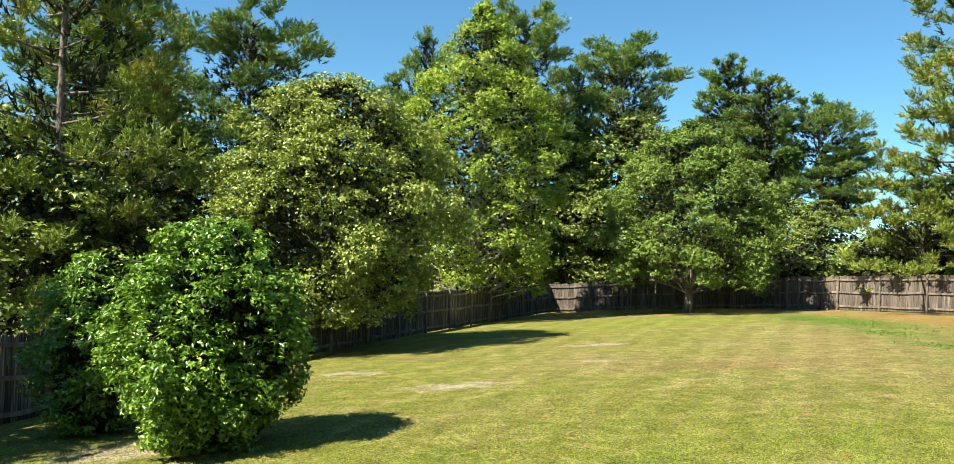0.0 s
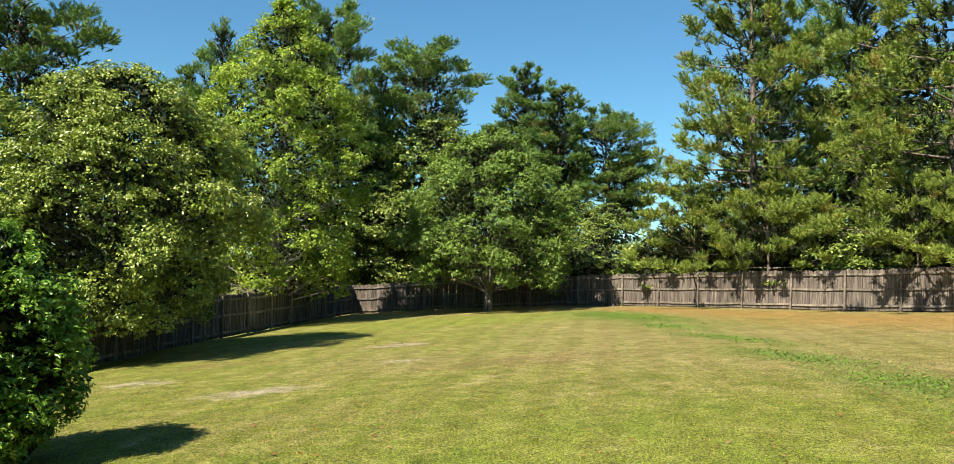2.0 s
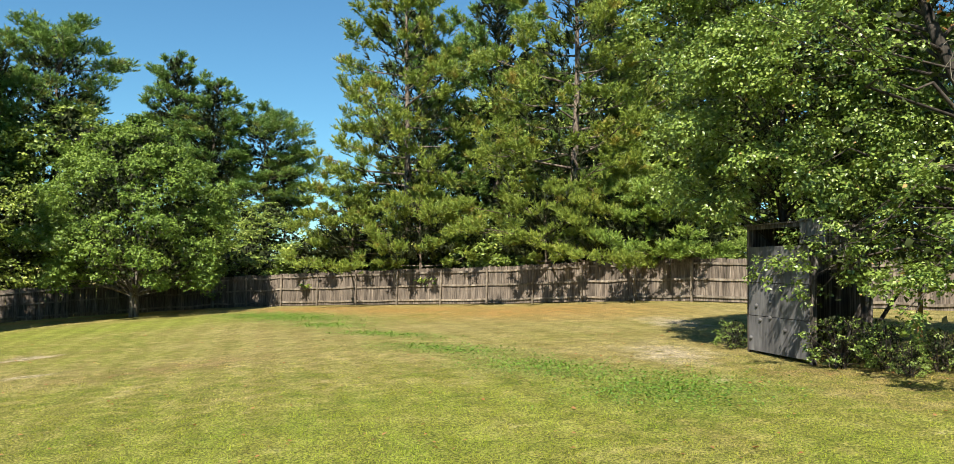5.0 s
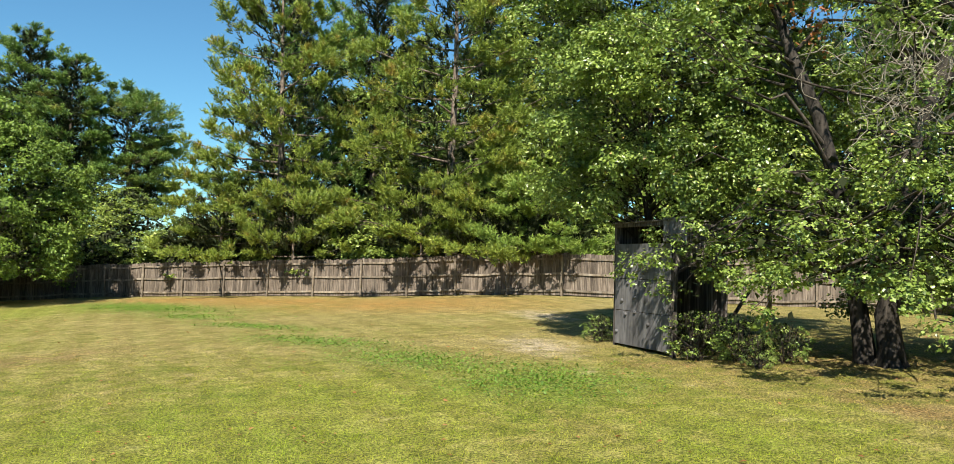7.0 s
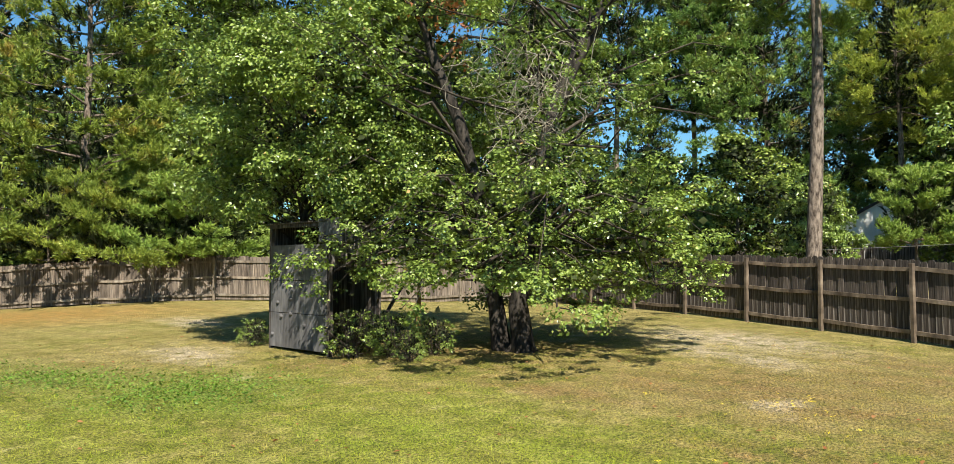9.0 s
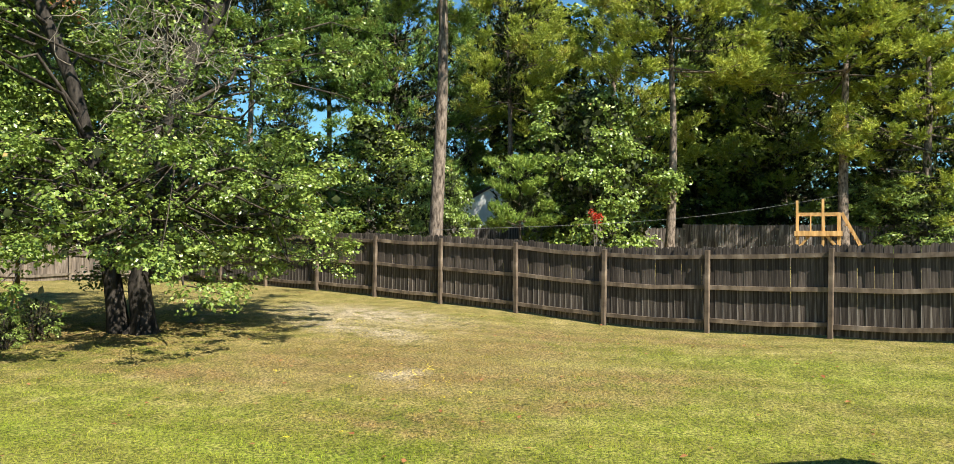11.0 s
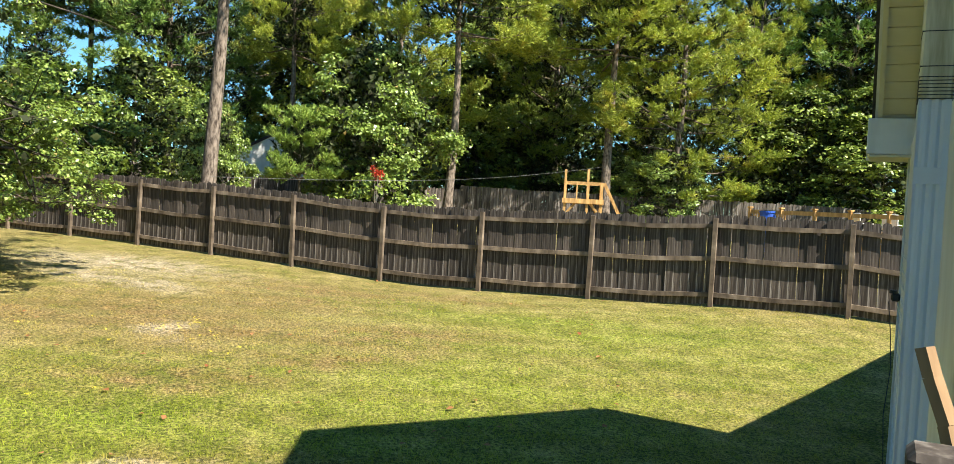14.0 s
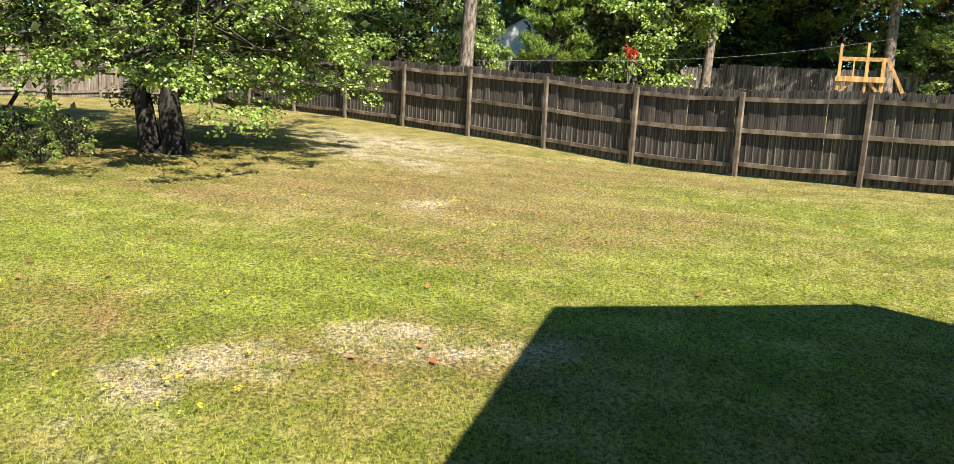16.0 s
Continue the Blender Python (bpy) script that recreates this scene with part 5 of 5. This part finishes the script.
    part("wing_roof", prism([(0, 3.5), (-4.0, 5.9), (-8.0, 3.5), (-8.0, 3.62), (-4.0, 6.02), (0, 3.62)], -0.4, 6.8), SHINGLE, root).matrix_basis = wing.matrix_basis
    part("fascia", prism([(0, 3.38), (0.03, 3.38), (0.03, 3.6), (0, 3.6)], 0.1, 6.8), VINYL, root).matrix_basis = wing.matrix_basis
    # downspout at the gable's near corner: shaft, crimped elbow, strap
    x, y = -6.47, -0.236

    def channel(z0, z1, w=0.07, d=0.05, bm=None):
        bm = bm or bmesh.new()
        pts = []
        for k in range(11):
            yy = -d / 2 + d * k / 10
            pts.append((w / 2 - (0.003 if k % 3 == 1 else 0), yy))
        ring = [(-w / 2, -d / 2)] + pts + [(-w / 2 + (0.003 if k % 3 == 1 else 0), d / 2 - d * k / 10) for k in range(10)]
        lo = [bm.verts.new((x + a, y + b, z0)) for a, b in ring]
        hi = [bm.verts.new((x + a, y + b, z1)) for a, b in ring]
        for i in range(len(ring)):
            bm.faces.new((lo[i], lo[(i + 1) % len(ring)], hi[(i + 1) % len(ring)], hi[i]))
        return bm

    spout = part("downspout", channel(0.45, 2.55), VINYL, root, "white ribbed metal downspout")
    part("upper_section", channel(2.545, 3.048, 0.073, 0.053), VINYL, spout)
    for z in (3.049, 3.0555, 3.062, 3.0685, 3.075, 3.0815, 3.088, 3.107, 3.17):
        part("crimp", box_bm((0.0765, 0.0565, 0.0016), (x, y, z)), SHINGLE, spout)
    part("elbow", box_bm((0.075, 0.055, 0.42), (x, y, 3.256), 0.004), STAINED_BOUNCE, spout, "stained elbow, warm lawn bounce put into its cream colour")
    part("strap", box_bm((0.074, 0.054, 0.03), (x, y, 2.91)), VINYL, spout)
    part("splash_elbow", bar_bm((x, y, 0.5), (x, y + 0.3, 0.34), 0.07, 0.08), VINYL, spout)
    part("foundation", gable_solid([(-6.48, -0.4), (-0.32, -0.4), (-0.32, 0.5), (-6.48, 0.5)], -6.0, -0.31), FENCE_GREY, root)


house()


def yard_odds():
    """A dark spigot box with its cable at the wall's far corner, and a pale bench in the house's shade."""
    black, nt, p = mat("black_rubber")
    nt.links.new(ramp(nt, noise_tex(nt, 20.0), [(0.3, (0.012, 0.012, 0.013)), (0.7, (0.03, 0.03, 0.032))]), p.inputs["Base Color"])
    p.inputs["Roughness"].default_value = 0.5
    root = tagged(new("wall_spigot"), "black wall spigot with a thin hanging cable", "spigot")
    root.matrix_basis = HOUSE @ pose(-0.42, -0.31, 2.28)
    bm = box_bm((0.06, 0.07, 0.07), (0, 0.03, 0), 0.015)
    part("body", bm, black, root)
    bm = bmesh.new()
    bmesh.ops.create_cone(bm, cap_ends=True, segments=14, radius1=0.03, radius2=0.03, depth=0.03, matrix=Matrix.Translation((0, 0.05, 0.045)))
    part("knob", bm, black, root)
    drop = [(0, 0.08, -0.04), (0.02, 0.05, -0.3), (-0.02, 0.03, -0.6), (0.0, 0.06, -1.0), (0.0, 0.03, -1.5)]
    v, f = tube(drop, [0.004] * 5, 6)
    child("cable", mesh_from("cable", v, f, black, True), root)
    pale, nt, p = mat("pale_blue_paint")
    nt.links.new(ramp(nt, noise_tex(nt, 6.0, 5.0), [(0.3, (0.5, 0.55, 0.6)), (0.7, (0.68, 0.7, 0.72))]), p.inputs["Base Color"])
    blue, nt, p = mat("blue_paint")
    nt.links.new(ramp(nt, noise_tex(nt, 6.0, 5.0), [(0.3, (0.03, 0.1, 0.4)), (0.7, (0.05, 0.16, 0.55))]), p.inputs["Base Color"])
    x, y = polar(133.9, 6.4)
    root = tagged(new("garden_stool"), "low stool with a pale top and blue legs", "stool")
    root.matrix_basis = pose(x, y, ground_z(x, y), 0, 0, -40)
    part("seat", box_bm((0.5, 0.28, 0.04), (0.06, 0, 0.34), 0.008), pale, root)
    for px in (-0.1, 0.2):
        for py in (-0.1, 0.1):
            part("leg", box_bm((0.045, 0.045, 0.33), (px, py, 0.155), 0.004), blue, root)


yard_odds()

DECK_Z = 1.4


def deck():
    """The deck on which the eye stands: boards on beams, in the recess beside the gable."""
    root = tagged(new("deck"), "weathered wooden deck beside the house wall", "deck")
    root.matrix_basis = HOUSE
    bm = box_bm((0.138, 2.5, 0.03), (0, 0, 0), 0.004)
    me = bpy.data.meshes.new("deck_board")
    bm.to_mesh(me)
    bm.free()
    me.materials.append(FENCE_BROWN)
    for i in range(26):
        child("deck_board", me, root, m=pose(-6.62 - 0.145 * i, -0.47, DECK_Z - 0.015))
    for y in (-1.6, -0.5, 0.68):
        part("joist", box_bm((3.75, 0.045, 0.19), (-8.43, y, DECK_Z - 0.125), 0.003), FENCE_BROWN, root)
        for x in (-10.1, -6.75):
            part("deck_post", box_bm((0.09, 0.09, DECK_Z - 0.1), (x, y, (DECK_Z - 0.22) / 2 - 0.02), 0.004), FENCE_BROWN, root)
    part("rail_post", box_bm((0.05, 0.05, 1.150), (-7.174, -0.237, 1.975), 0.006), FENCE_BROWN, root)
    part("rail_cap", box_bm((0.08, 0.075, 0.035), (-7.174, -0.245, 2.553), 0.008), FENCE_BROWN, root, "dark weathered rail cap")


deck()


def porch_chair():
    root = tagged(new("porch_chair"), "weathered tan wooden porch chair with curved back posts", "chair")
    root.matrix_basis = HOUSE @ pose(-6.83, -0.235, DECK_Z)

    def curved(points, w, h, name):
        bm = bmesh.new()
        for a, b in zip(points, points[1:]):
            bar_bm(a, b, w, h, bm)
        return part(name, bm, CHAIR_WOOD, root)

    for y in (0.0, -0.52):
        curved([(-0.13, y - 0.1, 0.0), (-0.13, y - 0.1, 0.4), (-0.12, y - 0.1, 0.7), (-0.09, y - 0.072, 0.95), (-0.054, y - 0.042, 1.1), (-0.047, y - 0.032, 1.14), (-0.035, y - 0.009, 1.203), (-0.029, y + 0.003, 1.243)], 0.028, 0.016, "back_post")
        part("front_leg", box_bm((0.04, 0.04, 0.62), (-0.6, y, 0.31), 0.004), CHAIR_WOOD, root)
        part("arm", box_bm((0.55, 0.06, 0.025), (-0.38, y, 0.635), 0.006), CHAIR_WOOD, root)
        part("side_rail", box_bm((0.48, 0.025, 0.06), (-0.36, y, 0.38), 0.003), CHAIR_WOOD, root)
    for k in range(5):
        part("seat_slat", box_bm((0.08, 0.52, 0.02), (-0.17 - 0.1 * k, -0.26, 0.42), 0.004), CHAIR_WOOD, root)
    for z in (0.55, 0.68, 0.81):
        part("back_slat", box_bm((0.018, 0.5, 0.08), (-0.115, -0.26, z), 0.004), CHAIR_WOOD, root)


porch_chair()


# ---- the neighbours' yard ----
def neighbours():
    fence_run("fence_neighbour", polar(86, 44), polar(108, 42), "shaded grey fence at the back of the next yard", FENCE_BROWN, seed=12)
    fence_run("fence_neighbour_side", polar(108, 42), polar(136, 44), "dappled grey fence at the back of the next yard", FENCE_BROWN, seed=13, height=2.0)
    # play platform of new lumber with a ladder
    x, y = polar(117.3, 36)
    root = tagged(new("play_platform"), "new orange lumber play platform with a ladder", "playset")
    root.matrix_basis = pose(x, y, ground_z(x, y), 0, 0, -116)
    for px, py, h in ((-1.3, -0.7, 2.8), (-1.3, 0.7, 2.3), (-0.35, -0.7, 2.85), (0.25, -0.7, 2.3), (0.25, 0.7, 2.3)):
        part("post", box_bm((0.1, 0.1, h), (px, py, h / 2 - 0.02), 0.004), NEW_WOOD, root)
    part("platform", box_bm((1.75, 1.6, 0.14), (-0.52, 0, 1.5), 0.004), NEW_WOOD, root)
    for py in (-0.72, 0.72):
        part("rail", box_bm((1.6, 0.04, 0.09), (-0.52, py, 2.25), 0.003), NEW_WOOD, root)
        part("skirt_board", box_bm((1.75, 0.04, 0.2), (-0.52, py * 1.12, 1.47), 0.003), NEW_WOOD, root)
        for px, sx in ((-1.2, 1), (0.15, -1)):
            part("brace", bar_bm((px, py, 0.95), (px + 0.4 * sx, py, 1.45), 0.05, 0.09), NEW_WOOD, root)
    for px in (-0.8, -0.3):
        part("baluster", box_bm((0.05, 0.05, 0.75), (px, -0.72, 1.9), 0.003), NEW_WOOD, root)
    ladder = part("ladder", bar_bm((0.35, -0.45, 2.3), (1.5, -0.45, 0.1), 0.05, 0.1), NEW_WOOD, root)
    part("stringer", bar_bm((0.35, 0.25, 2.3), (1.5, 0.25, 0.1), 0.05, 0.1), NEW_WOOD, ladder)
    for k in range(6):
        u = (k + 1) / 7
        part("rung", bar_bm((0.35 + 1.15 * u, -0.45, 2.1 - 2.0 * u), (0.35 + 1.15 * u, 0.25, 2.1 - 2.0 * u), 0.1, 0.03), NEW_WOOD, ladder)
    # deck rail of new lumber with balusters
    a, b = Vector(polar(127.5, 31)), Vector(polar(138, 28))
    root = tagged(new("deck_railing"), "new orange lumber deck railing with posts and balusters", "railing")
    zb = ground_z(*polar(132, 30))
    n = 5
    for i in range(n + 1):
        p = a + (b - a) * i / n
        part("post", box_bm((0.1, 0.1, 1.75), (p.x, p.y, zb + 0.87), 0.005), NEW_WOOD, root)
        part("post_cap", box_bm((0.15, 0.15, 0.05), (p.x, p.y, zb + 1.77), 0.005), NEW_WOOD, root)
    for z in (0.85, 1.62):
        part("rail", bar_bm((a.x, a.y, zb + z), (b.x, b.y, zb + z), 0.05, 0.14), NEW_WOOD, root)
    for i in range(14):
        p = a + (b - a) * (i + 0.5) / 60
        part("baluster", box_bm((0.04, 0.04, 0.75), (p.x, p.y, zb + 1.23), 0.0), NEW_WOOD, root)
    part("deck_floor", bar_bm((a.x, a.y, zb + 0.37), (b.x, b.y, zb + 0.37), 0.6, 0.74), NEW_WOOD, root)
    # a blue barrel behind it
    blue, nt, p = mat("blue_plastic")
    nt.links.new(ramp(nt, noise_tex(nt, 4.0), [(0.3, (0.02, 0.07, 0.4)), (0.7, (0.03, 0.12, 0.55))]), p.inputs["Base Color"])
    bx, by = polar(128.6, 30.5)
    root = tagged(new("blue_barrel"), "blue plastic barrel beside the neighbour's deck", "barrel")
    root.matrix_basis = pose(bx, by, ground_z(bx, by))
    bm = bmesh.new()
    bmesh.ops.create_cone(bm, cap_ends=True, segments=20, radius1=0.28, radius2=0.26, depth=1.55, matrix=Matrix.Translation((0, 0, 0.775)))
    part("body", bm, blue, root)
    bm = bmesh.new()
    bmesh.ops.create_cone(bm, cap_ends=True, segments=20, radius1=0.29, radius2=0.29, depth=0.06, matrix=Matrix.Translation((0, 0, 1.57)))
    part("lid", bm, blue, root)
    # white garden chairs on the deck
    chair = tagged(new("plastic_chair"), "white plastic garden chair on the neighbour's deck", "chair", "white chairs on the deck")
    part("seat", box_bm((0.5, 0.45, 0.04), (0, 0, 0.42), 0.01), VINYL, chair)
    part("backrest", box_bm((0.48, 0.04, 0.5), (0, 0.22, 0.72), 0.015), VINYL, chair)
    for px in (-0.22, 0.22):
        for py in (-0.2, 0.2):
            part("leg", box_bm((0.04, 0.04, 0.42), (px, py, 0.21), 0.003), VINYL, chair)
        part("arm", box_bm((0.05, 0.45, 0.03), (px, 0, 0.64), 0.006), VINYL, chair)
    chair.matrix_basis = pose(*polar(134.3, 29.6), zb + 0.75, 0, 0, -20)
    copy_thing(chair, pose(*polar(135.9, 29.3), zb + 0.75, 0, 0, 30))
    # pale shed beyond
    x, y = polar(95.2, 46.5)
    root = tagged(new("garden_shed"), "small white shed beyond the next yard", "shed")
    root.matrix_basis = Matrix.LocRotScale((x, y, ground_z(x, y)), Euler((0, 0, radians(84))), (1.2, 1.2, 1.25))
    part("wall", gable_solid([(-1.6, 0), (1.6, 0), (1.6, 2.3), (0, 3.2), (-1.6, 2.3)], -1.2, 1.2), VINYL, root)
    for s in (-1, 1):
        part("roof", gable_solid([(s * 1.8, 2.24), (0, 3.24), (0, 3.32), (s * 1.8, 2.32)], -1.35, 1.35), SHINGLE, root)
    part("door", box_bm((0.05, 0.9, 1.9), (-1.63, 0, 0.97), 0.006), SOFFIT, root)
    # dark roofed shed beyond the far fence
    x, y = polar(20.4, 60)
    root = tagged(new("garden_shed"), "low shed with dark roof behind the far fence", "shed")
    root.matrix_basis = pose(x, y, ground_z(x, y), 0, 0, -20)
    part("wall", gable_solid([(-1.8, 0), (1.8, 0), (1.8, 2.2), (-1.8, 2.2)], -1.5, 1.5), FENCE_GREY, root)
    part("roof", prism([(-1.8, 2.15), (1.8, 2.15), (0, 2.95)], -2.1, 2.1), SHINGLE, root)
    # clothes line
    a, b = Vector((*polar(91.2, 24.2), 3.3)), Vector((*polar(118.0, 40.6), 5.3))
    pts = [a + (b - a) * t + Vector((0, 0, -0.35 * math.sin(math.pi * t))) for t in np.linspace(0, 1, 16)]
    v, f = tube(pts, [0.006] * 16, 5)
    cord = new("clothes_line", mesh_from("clothes_line", v, f, PLYWOOD, True))
    tagged(cord, "thin grey line strung between two pines", "cord")
    # red-leaved sprig above the fence
    rng = np.random.default_rng(5)
    root = tagged(new("red_shrub"), "small shrub with bright red leaves", "shrub")
    x, y = polar(102.2, 33.5)
    root.matrix_basis = pose(x, y, ground_z(x, y))
    w = Wood()
    tips = []
    for k in range(7):
        tip = np.array([rng.normal(0, 0.09), rng.normal(0, 0.09), rng.uniform(1.85, 2.35)])
        w.tube([(0, 0, -0.05), tip * np.array([0.4, 0.4, 0.5]), tip], [0.02, 0.014, 0.006], 5)
        tips.append(tip)
    child("stems", w.mesh("stems", GREY_BARK), root)
    c = np.repeat(np.array(tips), 26, 0) + rng.normal(0, 0.08, (182, 3))
    v, fc = blades(rng, c, np.zeros((182, 3)), 0.1)
    child("leaves", mesh_np("leaves", v, fc, RED_LEAF), root)


neighbours()


# ---- grass and weeds ----
def grass():
    """Blades of the mown lawn, thickest near the eye."""
    rng = np.random.default_rng(9)
    n = 60000
    d = 4.4 + 20 * rng.beta(0.9, 2.4, n)
    az = np.radians(rng.uniform(-36, 136, n))
    x, y = d * np.sin(az), d * np.cos(az)
    # inside the right-hand fence and clear of the house
    hx = (x - 5.86) * 0.714 + (y + 5.74) * 0.70
    keep = ((x - 16.9) * 0.74 - (y + 6.05) * 0.673 < -0.05) & (hx > -0.1)
    x, y, d = x[keep], y[keep], d[keep]
    z = np.array([ground_z(a, b) for a, b in zip(x.tolist(), y.tolist())])
    # small tufts of blades, some taller, some cropped
    vigour = np.clip(rng.gamma(6.0, 0.16, len(x)), 0.4, 1.5)
    idx = np.repeat(np.arange(len(x)), 5)
    n = len(idx)
    gap = rng.normal(0, 0.03, (2, n)) * (1 + d[idx] / 20)
    x, y, z, d = x[idx] + gap[0], y[idx] + gap[1], z[idx], d[idx]
    tall = rng.uniform(0.012, 0.034, n) * vigour[idx]
    w = rng.uniform(0.003, 0.005, n) * (1 + d / 12)
    a = rng.uniform(0, 2 * math.pi, n)
    s = np.stack([np.cos(a), np.sin(a), 0 * a], 1)
    lean = rng.normal(0, 0.45, (n, 2)) * tall[:, None]
    foot = np.stack([x, y, z - 0.004], 1)
    tip = foot + np.stack([lean[:, 0], lean[:, 1], tall], 1)
    verts = np.stack([foot - s * w[:, None], foot + s * w[:, None], tip], 1).reshape(-1, 3)
    ob = new("grass", mesh_np("grass", verts, np.arange(n * 3).reshape(-1, 3), BLADE))
    tagged(ob, "short mown grass blades, yellow-green and dry", "grass", kind="stuff")


def weeds():
    rng = np.random.default_rng(10)
    pts = []
    for x, y, rx, ry, turn in CLOVER:
        k = int(520 * rx * ry)
        u = rng.normal(0, 0.55, (k, 2)) * (rx, ry)
        c, s = math.cos(radians(turn)), math.sin(radians(turn))
        pts.append(np.stack([x + u[:, 0] * c - u[:, 1] * s, y + u[:, 0] * s + u[:, 1] * c], 1))
    pts = np.concatenate(pts)
    z = np.array([ground_z(a, b) for a, b in pts.tolist()])
    c = np.concatenate([pts, (z + rng.uniform(0.015, 0.06, len(z)))[:, None]], 1)
    v, f = blades(rng, c, np.tile([0, 0, 0.8], (len(c), 1)), 0.05, 0.4, 0.8)
    tagged(new("clover", mesh_np("clover", v, f, CLOVER_LEAF)), "patches of darker green clover and weeds", "weeds", kind="stuff")
    yellow, nt, p = mat("yellow_petals")
    p.inputs["Base Color"].default_value, p.inputs["Roughness"].default_value = (0.75, 0.6, 0.02, 1), 0.6
    c = []
    for x, y, k, r in ((12.25, -0.1, 16, 0.3), (7.6, 1.7, 3, 0.15), (6.1, 1.4, 5, 0.3), (5.45, 2.5, 4, 0.3), (5.9, 2.0, 4, 0.2), (9.5, 1.6, 3, 0.3), (5.2, 1.4, 3, 0.3), (11.5, 1.0, 5, 0.5), (11, -0.6, 4, 0.4)):
        for _ in range(k):
            a, b = x + rng.normal(0, r), y + rng.normal(0, r)
            for _ in range(5):
                c.append((a + rng.normal(0, 0.018), b + rng.normal(0, 0.018), ground_z(a, b) + rng.uniform(0.05, 0.075)))
    c = np.array(c)
    v, f = blades(rng, c, np.tile([0, 0, 1.5], (len(c), 1)), 0.027, 0.3, 0.9)
    tagged(new("yellow_flowers", mesh_np("yellow_flowers", v, f, yellow)), "tiny yellow wildflowers scattered in the grass", "flowers", kind="stuff")
    # fallen leaves and needles on the lawn
    n = 900
    az, d = np.radians(rng.uniform(-20, 120, n)), rng.uniform(6, 34, n)
    x, y = d * np.sin(az), d * np.cos(az)
    keep = (x - 16.9) * 0.74 - (y + 6.05) * 0.673 < -0.2
    x, y = x[keep], y[keep]
    c = np.stack([x, y, np.array([ground_z(a, b) + 0.03 for a, b in zip(x.tolist(), y.tolist())])], 1)
    v, f = blades(rng, c, np.tile([0, 0, 1.5], (len(c), 1)), 0.07, 0.4, 0.8)
    tagged(new("fallen_leaves", mesh_np("fallen_leaves", v, f, RUST_LEAF)), "dry brown leaves fallen on the lawn", "leaves", kind="stuff")


grass()
weeds()
